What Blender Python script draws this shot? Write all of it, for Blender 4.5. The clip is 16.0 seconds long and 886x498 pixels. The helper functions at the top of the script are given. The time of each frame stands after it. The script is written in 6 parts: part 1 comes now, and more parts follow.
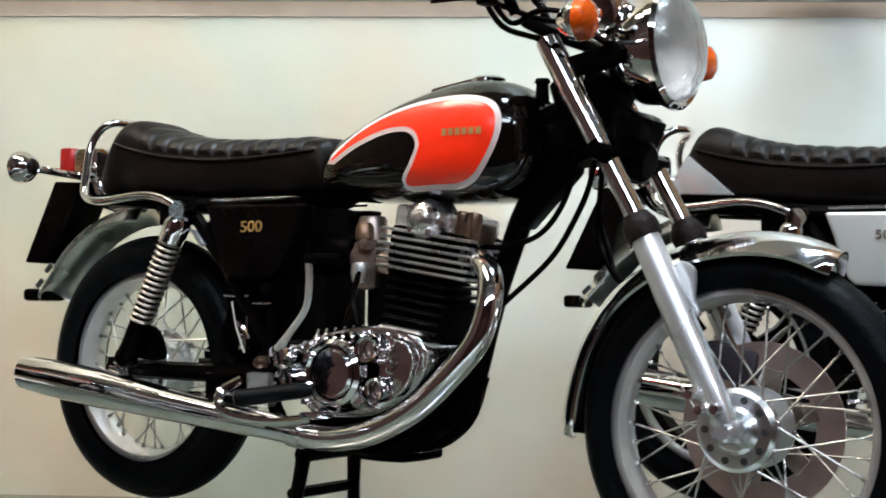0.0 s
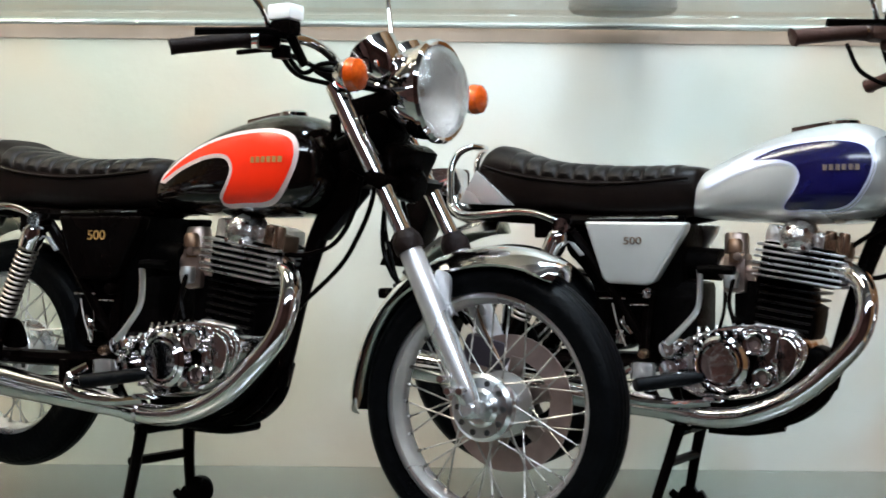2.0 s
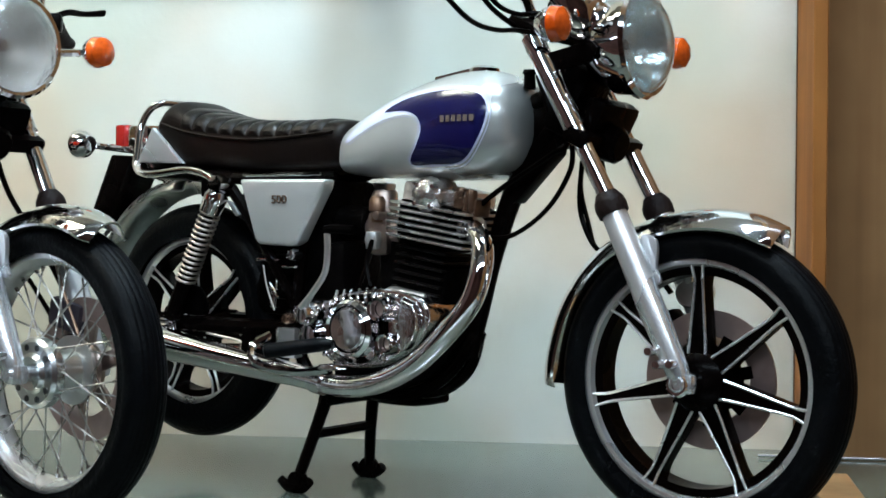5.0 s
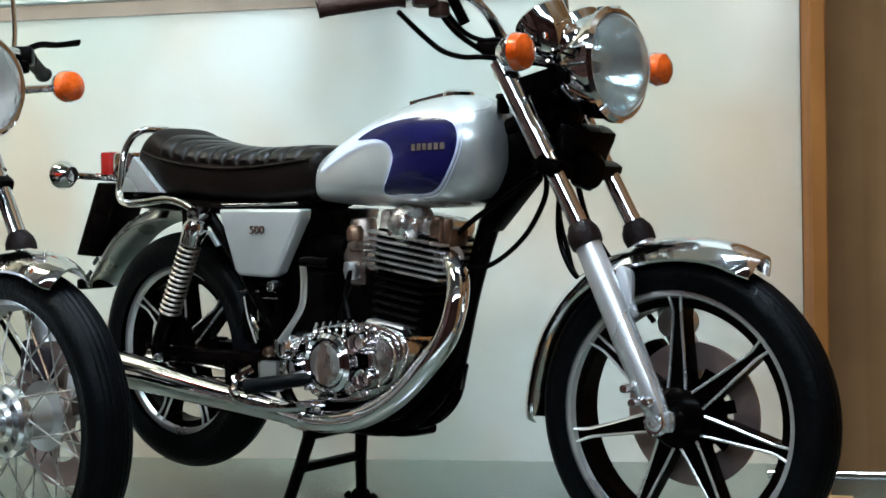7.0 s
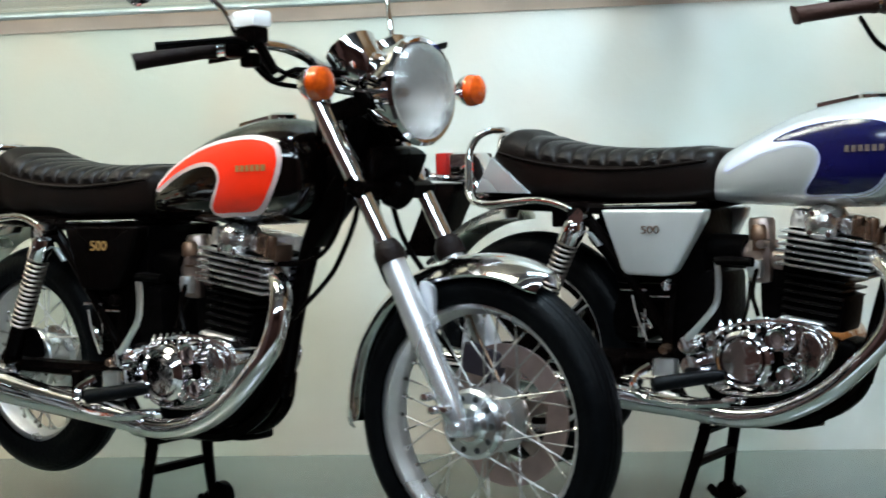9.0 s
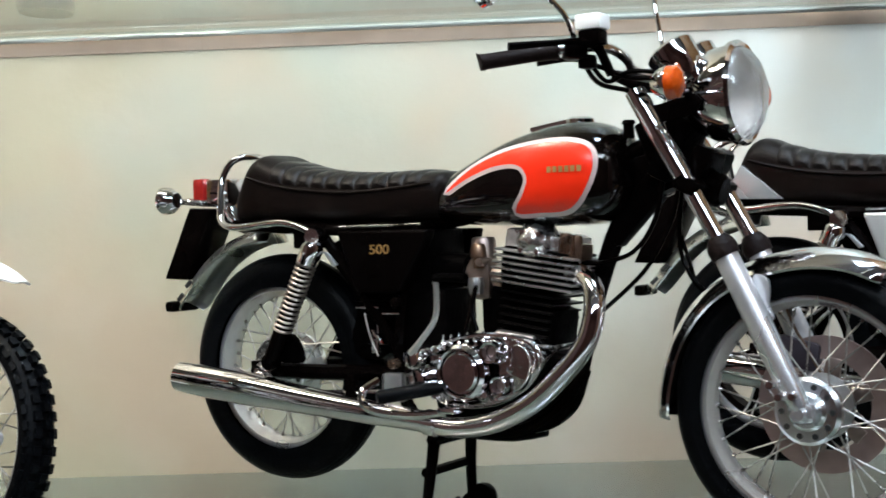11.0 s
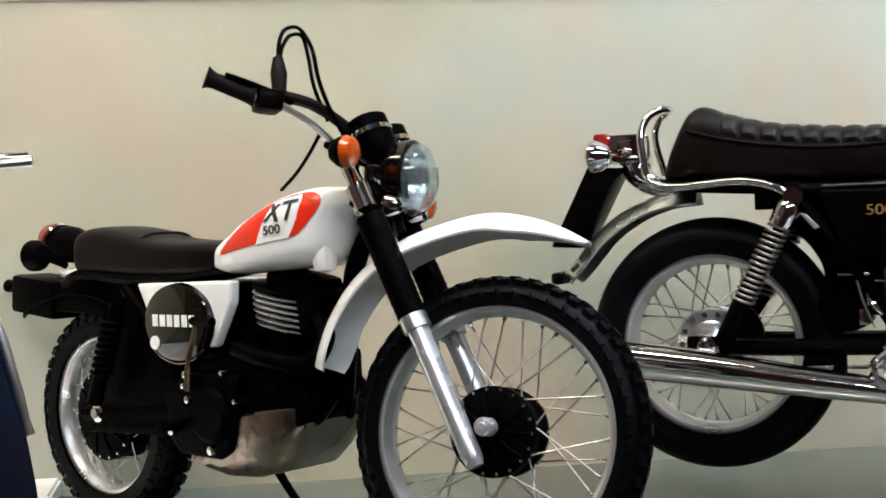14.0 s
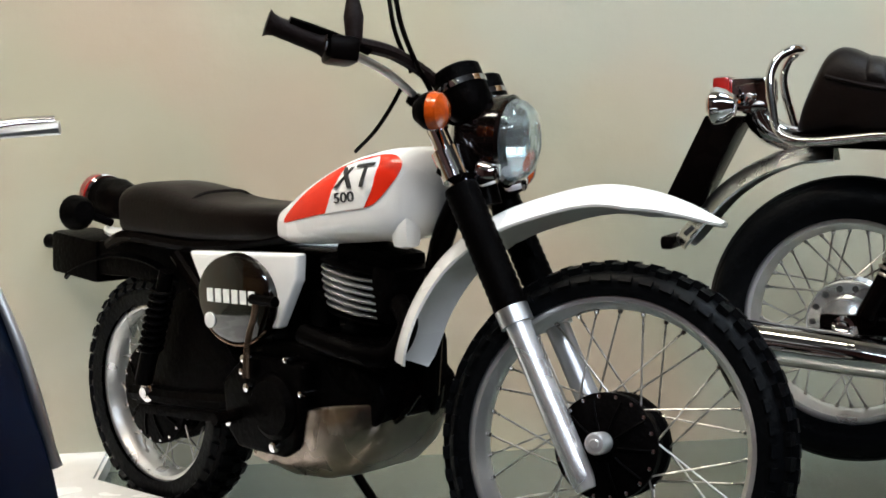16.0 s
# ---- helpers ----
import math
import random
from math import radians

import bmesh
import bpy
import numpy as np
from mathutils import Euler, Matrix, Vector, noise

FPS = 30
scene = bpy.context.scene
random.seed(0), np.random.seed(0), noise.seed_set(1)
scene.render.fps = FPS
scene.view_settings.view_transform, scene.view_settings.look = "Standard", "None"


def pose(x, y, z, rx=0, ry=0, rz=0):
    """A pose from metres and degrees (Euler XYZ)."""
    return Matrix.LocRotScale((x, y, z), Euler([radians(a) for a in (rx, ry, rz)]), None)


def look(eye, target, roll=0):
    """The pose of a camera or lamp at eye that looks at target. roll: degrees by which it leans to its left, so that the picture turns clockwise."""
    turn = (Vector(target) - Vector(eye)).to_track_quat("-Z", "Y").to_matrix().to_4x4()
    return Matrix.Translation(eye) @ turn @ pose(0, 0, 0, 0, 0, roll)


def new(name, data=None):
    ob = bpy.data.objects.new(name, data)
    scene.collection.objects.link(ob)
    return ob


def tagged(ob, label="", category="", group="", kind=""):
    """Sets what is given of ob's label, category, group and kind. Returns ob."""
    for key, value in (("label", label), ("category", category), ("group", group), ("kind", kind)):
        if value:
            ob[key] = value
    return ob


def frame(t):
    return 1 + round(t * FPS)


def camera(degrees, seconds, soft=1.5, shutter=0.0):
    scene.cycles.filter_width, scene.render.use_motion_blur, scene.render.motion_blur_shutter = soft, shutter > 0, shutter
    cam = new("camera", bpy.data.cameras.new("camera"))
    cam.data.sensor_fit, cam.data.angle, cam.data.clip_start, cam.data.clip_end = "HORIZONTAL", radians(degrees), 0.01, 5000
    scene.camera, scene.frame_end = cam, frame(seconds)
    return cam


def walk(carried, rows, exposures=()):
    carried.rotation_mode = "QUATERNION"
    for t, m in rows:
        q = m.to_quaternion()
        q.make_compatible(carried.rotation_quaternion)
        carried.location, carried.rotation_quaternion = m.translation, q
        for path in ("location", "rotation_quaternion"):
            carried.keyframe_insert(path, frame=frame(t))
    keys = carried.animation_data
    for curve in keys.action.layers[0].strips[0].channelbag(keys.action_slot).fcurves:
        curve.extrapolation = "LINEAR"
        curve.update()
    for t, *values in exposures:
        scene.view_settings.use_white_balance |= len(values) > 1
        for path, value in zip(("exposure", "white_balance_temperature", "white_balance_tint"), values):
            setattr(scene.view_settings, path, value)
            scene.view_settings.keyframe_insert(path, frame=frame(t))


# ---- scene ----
# The models: the road bikes are 1:10, the trail bike a little smaller. Bike units are multiplied by U.
U = 0.1
LENS = 34.709
# seconds, eye x, y, z (bike units), yaw, pitch, roll (degrees)
PATH = (
    (0, 0.9008, -3.1710, 0.5137, 4.484, 2.406, 0.692),
    (0.5, 0.9077, -3.2228, 0.5587, 1.795, 2.507, 0.755),
    (1, 0.9191, -3.3385, 0.5654, 0.185, 2.779, 0.747),
    (1.5, 1.0617, -3.5151, 0.5851, 1.264, 1.846, 0.620),
    (2, 1.2088, -3.6998, 0.6025, 1.542, 0.820, 0.540),
    (2.5, 1.4112, -3.8162, 0.6250, 1.663, -0.073, 0.286),
    (3, 1.6091, -3.8744, 0.6683, 1.702, -1.156, 0.176),
    (3.5, 1.8087, -3.8563, 0.6674, 2.161, -1.423, 0.153),
    (4, 2.0960, -3.7484, 0.6493, 4.567, -1.330, 0.164),
    (4.5, 2.3598, -3.5620, 0.6155, 7.685, -0.859, 0.415),
    (5, 2.4700, -3.4084, 0.6002, 8.962, -0.623, 0.436),
    (5.2, 2.4722, -3.3502, 0.5883, 8.885, -0.427, 0.397),
    (7.3, 2.6444, -3.2574, 0.7307, 11.941, -1.849, -1.023),
    (7.5, 2.5606, -3.2169, 0.6971, 11.895, -1.210, -0.244),
    (8, 2.3319, -3.3490, 0.6925, 11.653, -1.074, -0.564),
    (8.5, 1.9963, -3.4132, 0.7565, 10.767, -2.116, -1.293),
    (9, 1.5678, -3.5259, 0.7873, 8.128, -2.440, -1.821),
    (9.2, 1.4198, -3.5837, 0.8056, 7.244, -2.705, -1.928),
    (11.3, 0.4523, -3.7696, 0.7019, 2.182, -0.473, -2.353),
    (11.5, 0.2749, -3.8165, 0.7683, 0.325, -1.541, -2.981),
    (12, -0.2154, -3.8104, 0.7793, -4.834, -1.666, -2.776),
    (12.5, -0.4639, -3.7963, 0.7692, -5.849, -1.535, -2.664),
    (13, -0.6697, -3.7299, 0.7817, -5.965, -1.989, -2.557),
    (13.5, -0.9504, -3.5139, 0.7103, -7.523, -1.171, -2.252),
    (14, -1.0161, -3.2672, 0.6833, -6.506, -1.083, -2.083),
    (14.5, -1.0427, -3.0738, 0.6922, -5.795, -1.557, -1.855),
    (15, -1.0489, -2.9346, 0.7359, -5.141, -2.284, -1.977),
    (15.5, -1.0366, -2.8348, 0.8135, -4.371, -3.896, -2.423),
    (16, -1.0319, -2.8355, 0.7991, -3.891, -4.990, -1.766),
)


def aim(row):
    t, x, y, z, yaw, pitch, roll = row
    yaw, pitch = radians(yaw), radians(pitch)
    eye = Vector((x, y, z)) * U
    ahead = Vector((-math.sin(yaw) * math.cos(pitch), math.cos(yaw) * math.cos(pitch), math.sin(pitch)))
    return t, look(eye, eye + ahead, roll)


cam = camera(LENS, 16.0, soft=1.6, shutter=0.3)
walk(cam, [aim(r) for r in PATH], [(0, 0.30, 6200, 15), (2.5, 0.26, 6150, 13), (5, 0.22, 5900, 8), (8.5, 0.24, 5850, 7), (11, 0.22, 6100, 14), (13, 0.1, 6250, 17), (16, -0.18, 6250, 16)])

# ---- light ----
world = bpy.data.worlds.new("room_air")
scene.world = world
world.use_nodes = True
bg = world.node_tree.nodes["Background"]
bg.inputs[0].default_value = (0.95, 1.0, 0.97, 1)
bg.inputs[1].default_value = 0.10


def area(name, eye, target, sx, sy, watts, colour):
    d = bpy.data.lights.new(name, "AREA")
    d.shape, d.size, d.size_y, d.energy, d.color = "RECTANGLE", sx, sy, watts, colour
    ob = new(name, d)
    ob.matrix_world = look(eye, target)
    return ob


area("tube_light_right", (0.225, -0.2, 0.76), (0.2, -0.02, 0.04), 0.25, 0.12, 3.4, (0.86, 1.0, 1.10))
area("tube_light_left", (-0.36, -0.22, 0.75), (-0.2, -0.02, 0.04), 0.5, 0.09, 3.6, (1.0, 0.88, 0.70))
# unseen fill lamp added in front, to soften shadows on the back panel
area("front_fill_light", (0.4, -2.3, 1.5), (0.2, 0, 0.05), 3.0, 0.3, 38.0, (0.88, 1.0, 1.05))

# x, y (bike units) of the point under the rear axle, and heading
BLACK_AT = (0.0010, 0.0001, -0.4942)
SILVER_AT = (1.2929, 0.0883, -0.4739)
TRAIL_AT = (-1.4175, 0.1803, -0.8299)
TRAIL_SCALE, TRAIL_STEER = 0.8261, 0.3499
WALL_AT, SIDE_AT = 0.6105, 2.8259

# ---- materials ----


def mat(name, colour, rough=0.5, metal=0.0, coat=0.0, vary=0.15, scale=300.0, bump=0.0, bump_scale=900.0, spec=0.5, trans=0.0, aniso=0.0):
    m = bpy.data.materials.new(name)
    m.use_nodes = True
    n, l = m.node_tree.nodes, m.node_tree.links
    p = n["Principled BSDF"]
    p.inputs["Metallic"].default_value = metal
    p.inputs["Coat Weight"].default_value = coat
    p.inputs["Coat Roughness"].default_value = 0.06
    p.inputs["Specular IOR Level"].default_value = spec
    p.inputs["Transmission Weight"].default_value = trans
    co = n.new("ShaderNodeTexCoord")
    big, fine = n.new("ShaderNodeTexNoise"), n.new("ShaderNodeTexNoise")
    big.inputs["Scale"].default_value, fine.inputs["Scale"].default_value = scale * 0.12, scale
    big.inputs["Detail"].default_value, fine.inputs["Detail"].default_value = 3, 2
    for q in (big, fine):
        l.new(co.outputs["Object"], q.inputs["Vector"])
    add = n.new("ShaderNodeMath")
    add.operation = "ADD"
    l.new(big.outputs["Fac"], add.inputs[0])
    l.new(fine.outputs["Fac"], add.inputs[1])
    ramp = n.new("ShaderNodeMapRange")
    ramp.inputs["From Min"].default_value, ramp.inputs["From Max"].default_value = 0.7, 1.3
    ramp.inputs["To Min"].default_value, ramp.inputs["To Max"].default_value = 1 - vary, 1 + vary
    l.new(add.outputs[0], ramp.inputs["Value"])
    mix = n.new("ShaderNodeVectorMath")
    mix.operation = "SCALE"
    mix.inputs[0].default_value = colour
    l.new(ramp.outputs[0], mix.inputs["Scale"])
    l.new(mix.outputs[0], p.inputs["Base Color"])
    rr = n.new("ShaderNodeMapRange")
    rr.inputs["From Min"].default_value, rr.inputs["From Max"].default_value = 0.35, 0.65
    rr.inputs["To Min"].default_value, rr.inputs["To Max"].default_value = max(0.02, rough * 0.75), min(1, rough * 1.3)
    l.new(big.outputs["Fac"], rr.inputs["Value"])
    l.new(rr.outputs[0], p.inputs["Roughness"])
    if bump:
        b, t = n.new("ShaderNodeBump"), n.new("ShaderNodeTexNoise")
        t.inputs["Scale"].default_value, t.inputs["Detail"].default_value = bump_scale, 4
        l.new(co.outputs["Object"], t.inputs["Vector"])
        b.inputs["Strength"].default_value, b.inputs["Distance"].default_value = bump, 0.001
        l.new(t.outputs["Fac"], b.inputs["Height"])
        l.new(b.outputs[0], p.inputs["Normal"])
    return m


CHROME = mat("chrome", (0.80, 0.765, 0.785), 0.05, 1, vary=0.04, scale=120, bump=0.1, bump_scale=110)
ALU = mat("satin_aluminium", (0.72, 0.73, 0.74), 0.32, 1, vary=0.08)
RIMALU = mat("satin_rim_aluminium", (0.74, 0.73, 0.735), 0.3, 0.86, vary=0.08)
MAUVE = mat("dull_mauve_casting", (0.060, 0.048, 0.062), 0.4, 0.5, vary=0.25)
SPRINGSTEEL = mat("dull_spring_steel", (0.30, 0.26, 0.23), 0.36, 0.9, vary=0.2)
SPOKEWIRE = mat("bright_spoke_wire", (0.42, 0.40, 0.38), 0.28, 1, vary=0.25, scale=900, bump=0.6, bump_scale=420)
BRIGHTSTEEL = mat("bright_brushed_steel", (0.62, 0.63, 0.61), 0.3, 1, vary=0.1)
FORKSIL = mat("silver_fork_paint", (0.66, 0.66, 0.68), 0.28, 0.75, 0.4, vary=0.05)
STEEL = mat("brake_disc_steel", (0.40, 0.30, 0.275), 0.38, 0.8, vary=0.15)
RUBBER = mat("tyre_rubber", (0.0016, 0.0019, 0.0024), 0.34, vary=0.3, bump=0.2, spec=0.06)
GRIPRUB = mat("grip_rubber", (0.008, 0.0045, 0.004), 0.45, vary=0.2, bump=0.25, spec=0.08)
BROWNGRIP = mat("brown_grip_rubber", (0.045, 0.021, 0.016), 0.45, vary=0.2, bump=0.25, spec=0.15)
VINYL = mat("seat_vinyl", (0.0042, 0.0024, 0.0019), 0.36, vary=0.3, bump=0.07, bump_scale=1500, spec=0.10)
FRAME = mat("black_frame_paint", (0.0014, 0.0009, 0.0008), 0.26, coat=0.01, vary=0.3, spec=0.022)
GLOSSBLACK = mat("black_gloss_paint", (0.0024, 0.0014, 0.0012), 0.05, coat=0.6, vary=0.2, spec=0.3)
FINBLACK = mat("black_fin_paint", (0.003, 0.0026, 0.0024), 0.3, vary=0.3, spec=0.1)
NAVY = mat("dark_navy_gloss_paint", (0.0016, 0.0050, 0.014), 0.2, coat=0.12, spec=0.3, vary=0.3, scale=120)
RIBVINYL = mat("ribbed_seat_vinyl", (0.0048, 0.0034, 0.0032), 0.33, vary=0.35, scale=500, bump=0.15, bump_scale=1500, spec=0.16)
TOPPAINT = mat("pale_bounce_lining", (0.35, 0.35, 0.33), 0.6, vary=0.05, scale=20)
MATTBLACK = mat("matt_black_casting", (0.0011, 0.0009, 0.0009), 0.36, vary=0.4, bump=0.2, spec=0.015)
SILVER = mat("silver_metallic_paint", (0.50, 0.515, 0.515), 0.3, 0.62, 0.6, vary=0.03, scale=120)
WHITE = mat("white_gloss_plastic", (0.86, 0.85, 0.84), 0.25, coat=0.5, vary=0.03)
RED = mat("orange_red_paint", (0.78, 0.025, 0.0045), 0.2, coat=0.15, vary=0.04)
BLUE = mat("dark_blue_paint", (0.004, 0.004, 0.038), 0.15, coat=0.15, vary=0.08)
CREAM = mat("cream_line_paint", (0.55, 0.43, 0.41), 0.35, vary=0.05)
PALELINE = mat("pale_blue_line_paint", (0.45, 0.47, 0.62), 0.35, vary=0.05)
GOLD = mat("gold_badge", (0.34, 0.19, 0.06), 0.4, 0.4, vary=0.15)
PINKMETAL = mat("tarnished_die_cast", (0.40, 0.32, 0.29), 0.3, 1, vary=0.25)
AMBER = mat("amber_lens", (0.50, 0.064, 0.0025), 0.12, coat=1.0, vary=0.3, scale=900, bump=0.15, bump_scale=1500)
DARKAMBER = mat("dark_amber_lens", (0.34, 0.055, 0.006), 0.12, coat=1.0, vary=0.3, scale=900, bump=0.15, bump_scale=1500)
REDLENS = mat("red_lens", (0.22, 0.008, 0.006), 0.18, coat=0.8, vary=0.12)
REFLECTOR = mat("lamp_reflector", (0.29, 0.262, 0.245), 0.45, 1, vary=0.2, scale=260, bump=0.25, bump_scale=300)
CLEARLENS = mat("clear_lamp_glass", (0.84, 0.94, 0.955), 0.04, coat=0.4, vary=0.02, scale=500, bump=0.25, bump_scale=160, trans=0.97)
BRIGHTBOWL = mat("polished_lamp_bowl", (0.50, 0.49, 0.49), 0.16, 1, vary=0.2, scale=260, bump=0.7, bump_scale=190)
LENSGLASS = mat("headlight_glass", (0.95, 0.96, 0.95), 0.12, coat=0.4, vary=0.02, scale=500, bump=0.35, bump_scale=420, trans=0.97)
DIAL = mat("dial_black", (0.01, 0.01, 0.01), 0.2, coat=0.8)
BRASS = mat("dull_brass", (0.20, 0.125, 0.085), 0.28, 0.9, vary=0.35)
ROUGHCAST = mat("rough_polished_casting", (0.74, 0.71, 0.70), 0.3, 1, vary=0.25, scale=700, bump=0.55, bump_scale=520)
FENDERCHROME = mat("brushed_mudguard_chrome", (0.84, 0.81, 0.83), 0.085, 1, vary=0.05, scale=120, bump=0.12, bump_scale=110)
CASECHROME = mat("polished_crankcase", (0.80, 0.765, 0.77), 0.13, 1, vary=0.08, scale=300, bump=0.3, bump_scale=260)
BAREALU = mat("brushed_bash_plate_aluminium", (0.27, 0.22, 0.185), 0.27, 1, vary=0.2, bump=0.2, bump_scale=250)
DULLPRINT = mat("dull_gold_print", (0.075, 0.05, 0.035), 0.5)
INK = mat("dark_print", (0.02, 0.02, 0.02), 0.5)
WHITEINK = mat("white_print", (0.85, 0.85, 0.82), 0.5)

# ---- mesh helpers, all in bike units ----
SC = [U]
TURN = [None]


def part(name, bm, material, parent, label="", smooth=True, apply_turn=True):
    """Links a bmesh as one mesh object under a thing or a part."""
    if TURN[0] is not None and apply_turn:
        bm.transform(TURN[0])
    bm.transform(Matrix.Scale(SC[0], 4))
    bmesh.ops.recalc_face_normals(bm, faces=bm.faces)
    me = bpy.data.meshes.new(name)
    bm.to_mesh(me)
    bm.free()
    me.materials.append(material)
    if smooth:
        me.polygons.foreach_set("use_smooth", [True] * len(me.polygons))
        me.set_sharp_from_angle(angle=radians(38))
    ob = new(name, me)
    ob.parent = parent
    if label:
        tagged(ob, label)
    return ob


def spline(pts, n=6):
    """Catmull-Rom through the points."""
    p = [Vector(q) for q in pts]
    if len(p) < 3 or n < 2:
        return p
    e = [2 * p[0] - p[1], *p, 2 * p[-1] - p[-2]]
    out = []
    for i in range(1, len(e) - 2):
        a, b, c, d = e[i - 1 : i + 3]
        for k in range(n):
            t = k / n
            out.append(0.5 * (2 * b + (c - a) * t + (2 * a - 5 * b + 4 * c - d) * t * t + (3 * b - a - 3 * c + d) * t**3))
    return out + [p[-1]]


def loft(rings, caps=True, closed=True, bm=None):
    """Quads between rings of equal length."""
    bm = bm or bmesh.new()
    vs = [[bm.verts.new(v) for v in r] for r in rings]
    m = len(vs[0])
    for a, b in zip(vs, vs[1:]):
        for i in range(m if closed else m - 1):
            j = (i + 1) % m
            bm.faces.new((a[i], a[j], b[j], b[i]))
    if caps and closed:
        bm.faces.new(vs[0])
        bm.faces.new(vs[-1])
    return bm


def tube(pts, r, seg=10, n=6, bm=None, flat=1.0):
    """A round bar through the points; r a radius or one for each point."""
    path = spline(pts, n)
    k = len(path)
    if isinstance(r, (tuple, list)):
        rad = np.interp(np.linspace(0, len(r) - 1, k), range(len(r)), r)
    else:
        rad = [r] * k
    rings, side = [], None
    for i, p in enumerate(path):
        d = (path[min(i + 1, k - 1)] - path[max(i - 1, 0)]).normalized()
        if side is None:
            side = d.orthogonal().normalized()
        side = (side - d * side.dot(d)).normalized()
        up = d.cross(side)
        rings.append([p + (side * math.cos(a) * rad[i] + up * math.sin(a) * rad[i] * flat) for a in np.linspace(0, 2 * math.pi, seg, endpoint=False)])
    return loft(rings, bm=bm)


def lathe(profile, centre, axis, seg=48, bm=None, closed=False):
    """Turns a profile of (radius, along) about the axis through the centre."""
    bm = bm or bmesh.new()
    axis = Vector(axis).normalized()
    s = axis.orthogonal().normalized()
    u = axis.cross(s)
    c = Vector(centre)
    rows = []
    for r, a in profile:
        if r < 1e-6:
            rows.append([bm.verts.new(c + axis * a)])
        else:
            rows.append([bm.verts.new(c + axis * a + (s * math.cos(t) + u * math.sin(t)) * r) for t in np.linspace(0, 2 * math.pi, seg, endpoint=False)])
    pairs = list(zip(rows, rows[1:])) + ([(rows[-1], rows[0])] if closed else [])
    for a, b in pairs:
        for i in range(seg):
            j = (i + 1) % seg
            q = [a[i % len(a)], a[j % len(a)], b[j % len(b)], b[i % len(b)]]
            q = list(dict.fromkeys(q))
            if len(q) > 2:
                bm.faces.new(q)
    return bm


def box(c, size, bevel=0.006, rot=None, bm=None, seg=2):
    own = bmesh.new()
    bmesh.ops.create_cube(own, size=1)
    own.transform(Matrix.Diagonal((*size, 1)))
    if bevel:
        bmesh.ops.bevel(own, geom=own.edges[:], offset=bevel, segments=seg, profile=0.6, affect="EDGES")
    m = Matrix.Translation(c) @ (rot.to_4x4() if rot else Matrix.Identity(4))
    own.transform(m)
    return join(bm, own)


def join(bm, own):
    if bm is None:
        return own
    me = bpy.data.meshes.new("tmp")
    own.to_mesh(me)
    own.free()
    bm.from_mesh(me)
    bpy.data.meshes.remove(me)
    return bm


def plate(outline, y0, y1, bevel=0.006, bm=None, seg=2):
    """A plate with an outline in x and z, between two y."""
    own = bmesh.new()
    a = [own.verts.new((x, y0, z)) for x, z in outline]
    b = [own.verts.new((x, y1, z)) for x, z in outline]
    m = len(a)
    own.faces.new(a)
    own.faces.new(b[::-1])
    for i in range(m):
        j = (i + 1) % m
        own.faces.new((a[i], b[i], b[j], a[j]))
    bmesh.ops.recalc_face_normals(own, faces=own.faces)
    if bevel:
        bmesh.ops.bevel(own, geom=own.edges[:], offset=bevel, segments=seg, profile=0.6, affect="EDGES", clamp_overlap=True)
    return join(bm, own)


def smooth2d(pts, n=5, closed=True):
    p = [(x, 0, z) for x, z in pts]
    if not closed:
        return [(v.x, v.z) for v in spline(p, n)]
    m = len(p)
    e = [p[-1], *p, p[0], p[1]]
    out = []
    for i in range(m):
        a, b, c, d = (Vector(v) for v in (p[i - 1], p[i], p[(i + 1) % m], p[(i + 2) % m]))
        for k in range(n):
            t = k / n
            v = 0.5 * (2 * b + (c - a) * t + (2 * a - 5 * b + 4 * c - d) * t * t + (3 * b - a - 3 * c + d) * t**3)
            out.append((v.x, v.z))
    return out


def grow(outline, d):
    """The outline pushed outwards by d."""
    m = len(outline)
    area2 = sum(outline[i][0] * outline[(i + 1) % m][1] - outline[(i + 1) % m][0] * outline[i][1] for i in range(m))
    s = 1 if area2 > 0 else -1
    out = []
    for i in range(m):
        a, b = Vector(outline[i - 1]), Vector(outline[(i + 1) % m])
        t = (b - a).normalized()
        out.append((outline[i][0] + s * t.y * d, outline[i][1] - s * t.x * d))
    return out


def decal(outline, surf, lift, step=0.012):
    """A thin skin with an outline in x and z, laid on the side y = surf(x, z) and proud of it by lift."""
    from mathutils import geometry
    pts = [Vector(p) for p in outline]
    m = len(pts)
    xs, zs = [p.x for p in pts], [p.y for p in pts]
    for x in np.arange(min(xs) + step / 2, max(xs), step):
        for z in np.arange(min(zs) + step / 2, max(zs), step):
            c = False
            for i in range(m):
                x1, z1, x2, z2 = xs[i], zs[i], xs[i - 1], zs[i - 1]
                if (z1 > z) != (z2 > z) and x < (x2 - x1) * (z - z1) / (z2 - z1) + x1:
                    c = not c
            if c:
                pts.append(Vector((x, z)))
    vs, _, fs, *_ = geometry.delaunay_2d_cdt(pts, [], [list(range(m))], 1, 1e-6)
    bm = bmesh.new()
    bv = [bm.verts.new((v.x, surf(v.x, v.y) - lift, v.y)) for v in vs]
    for f in fs:
        bm.faces.new([bv[i] for i in f])
    return bm


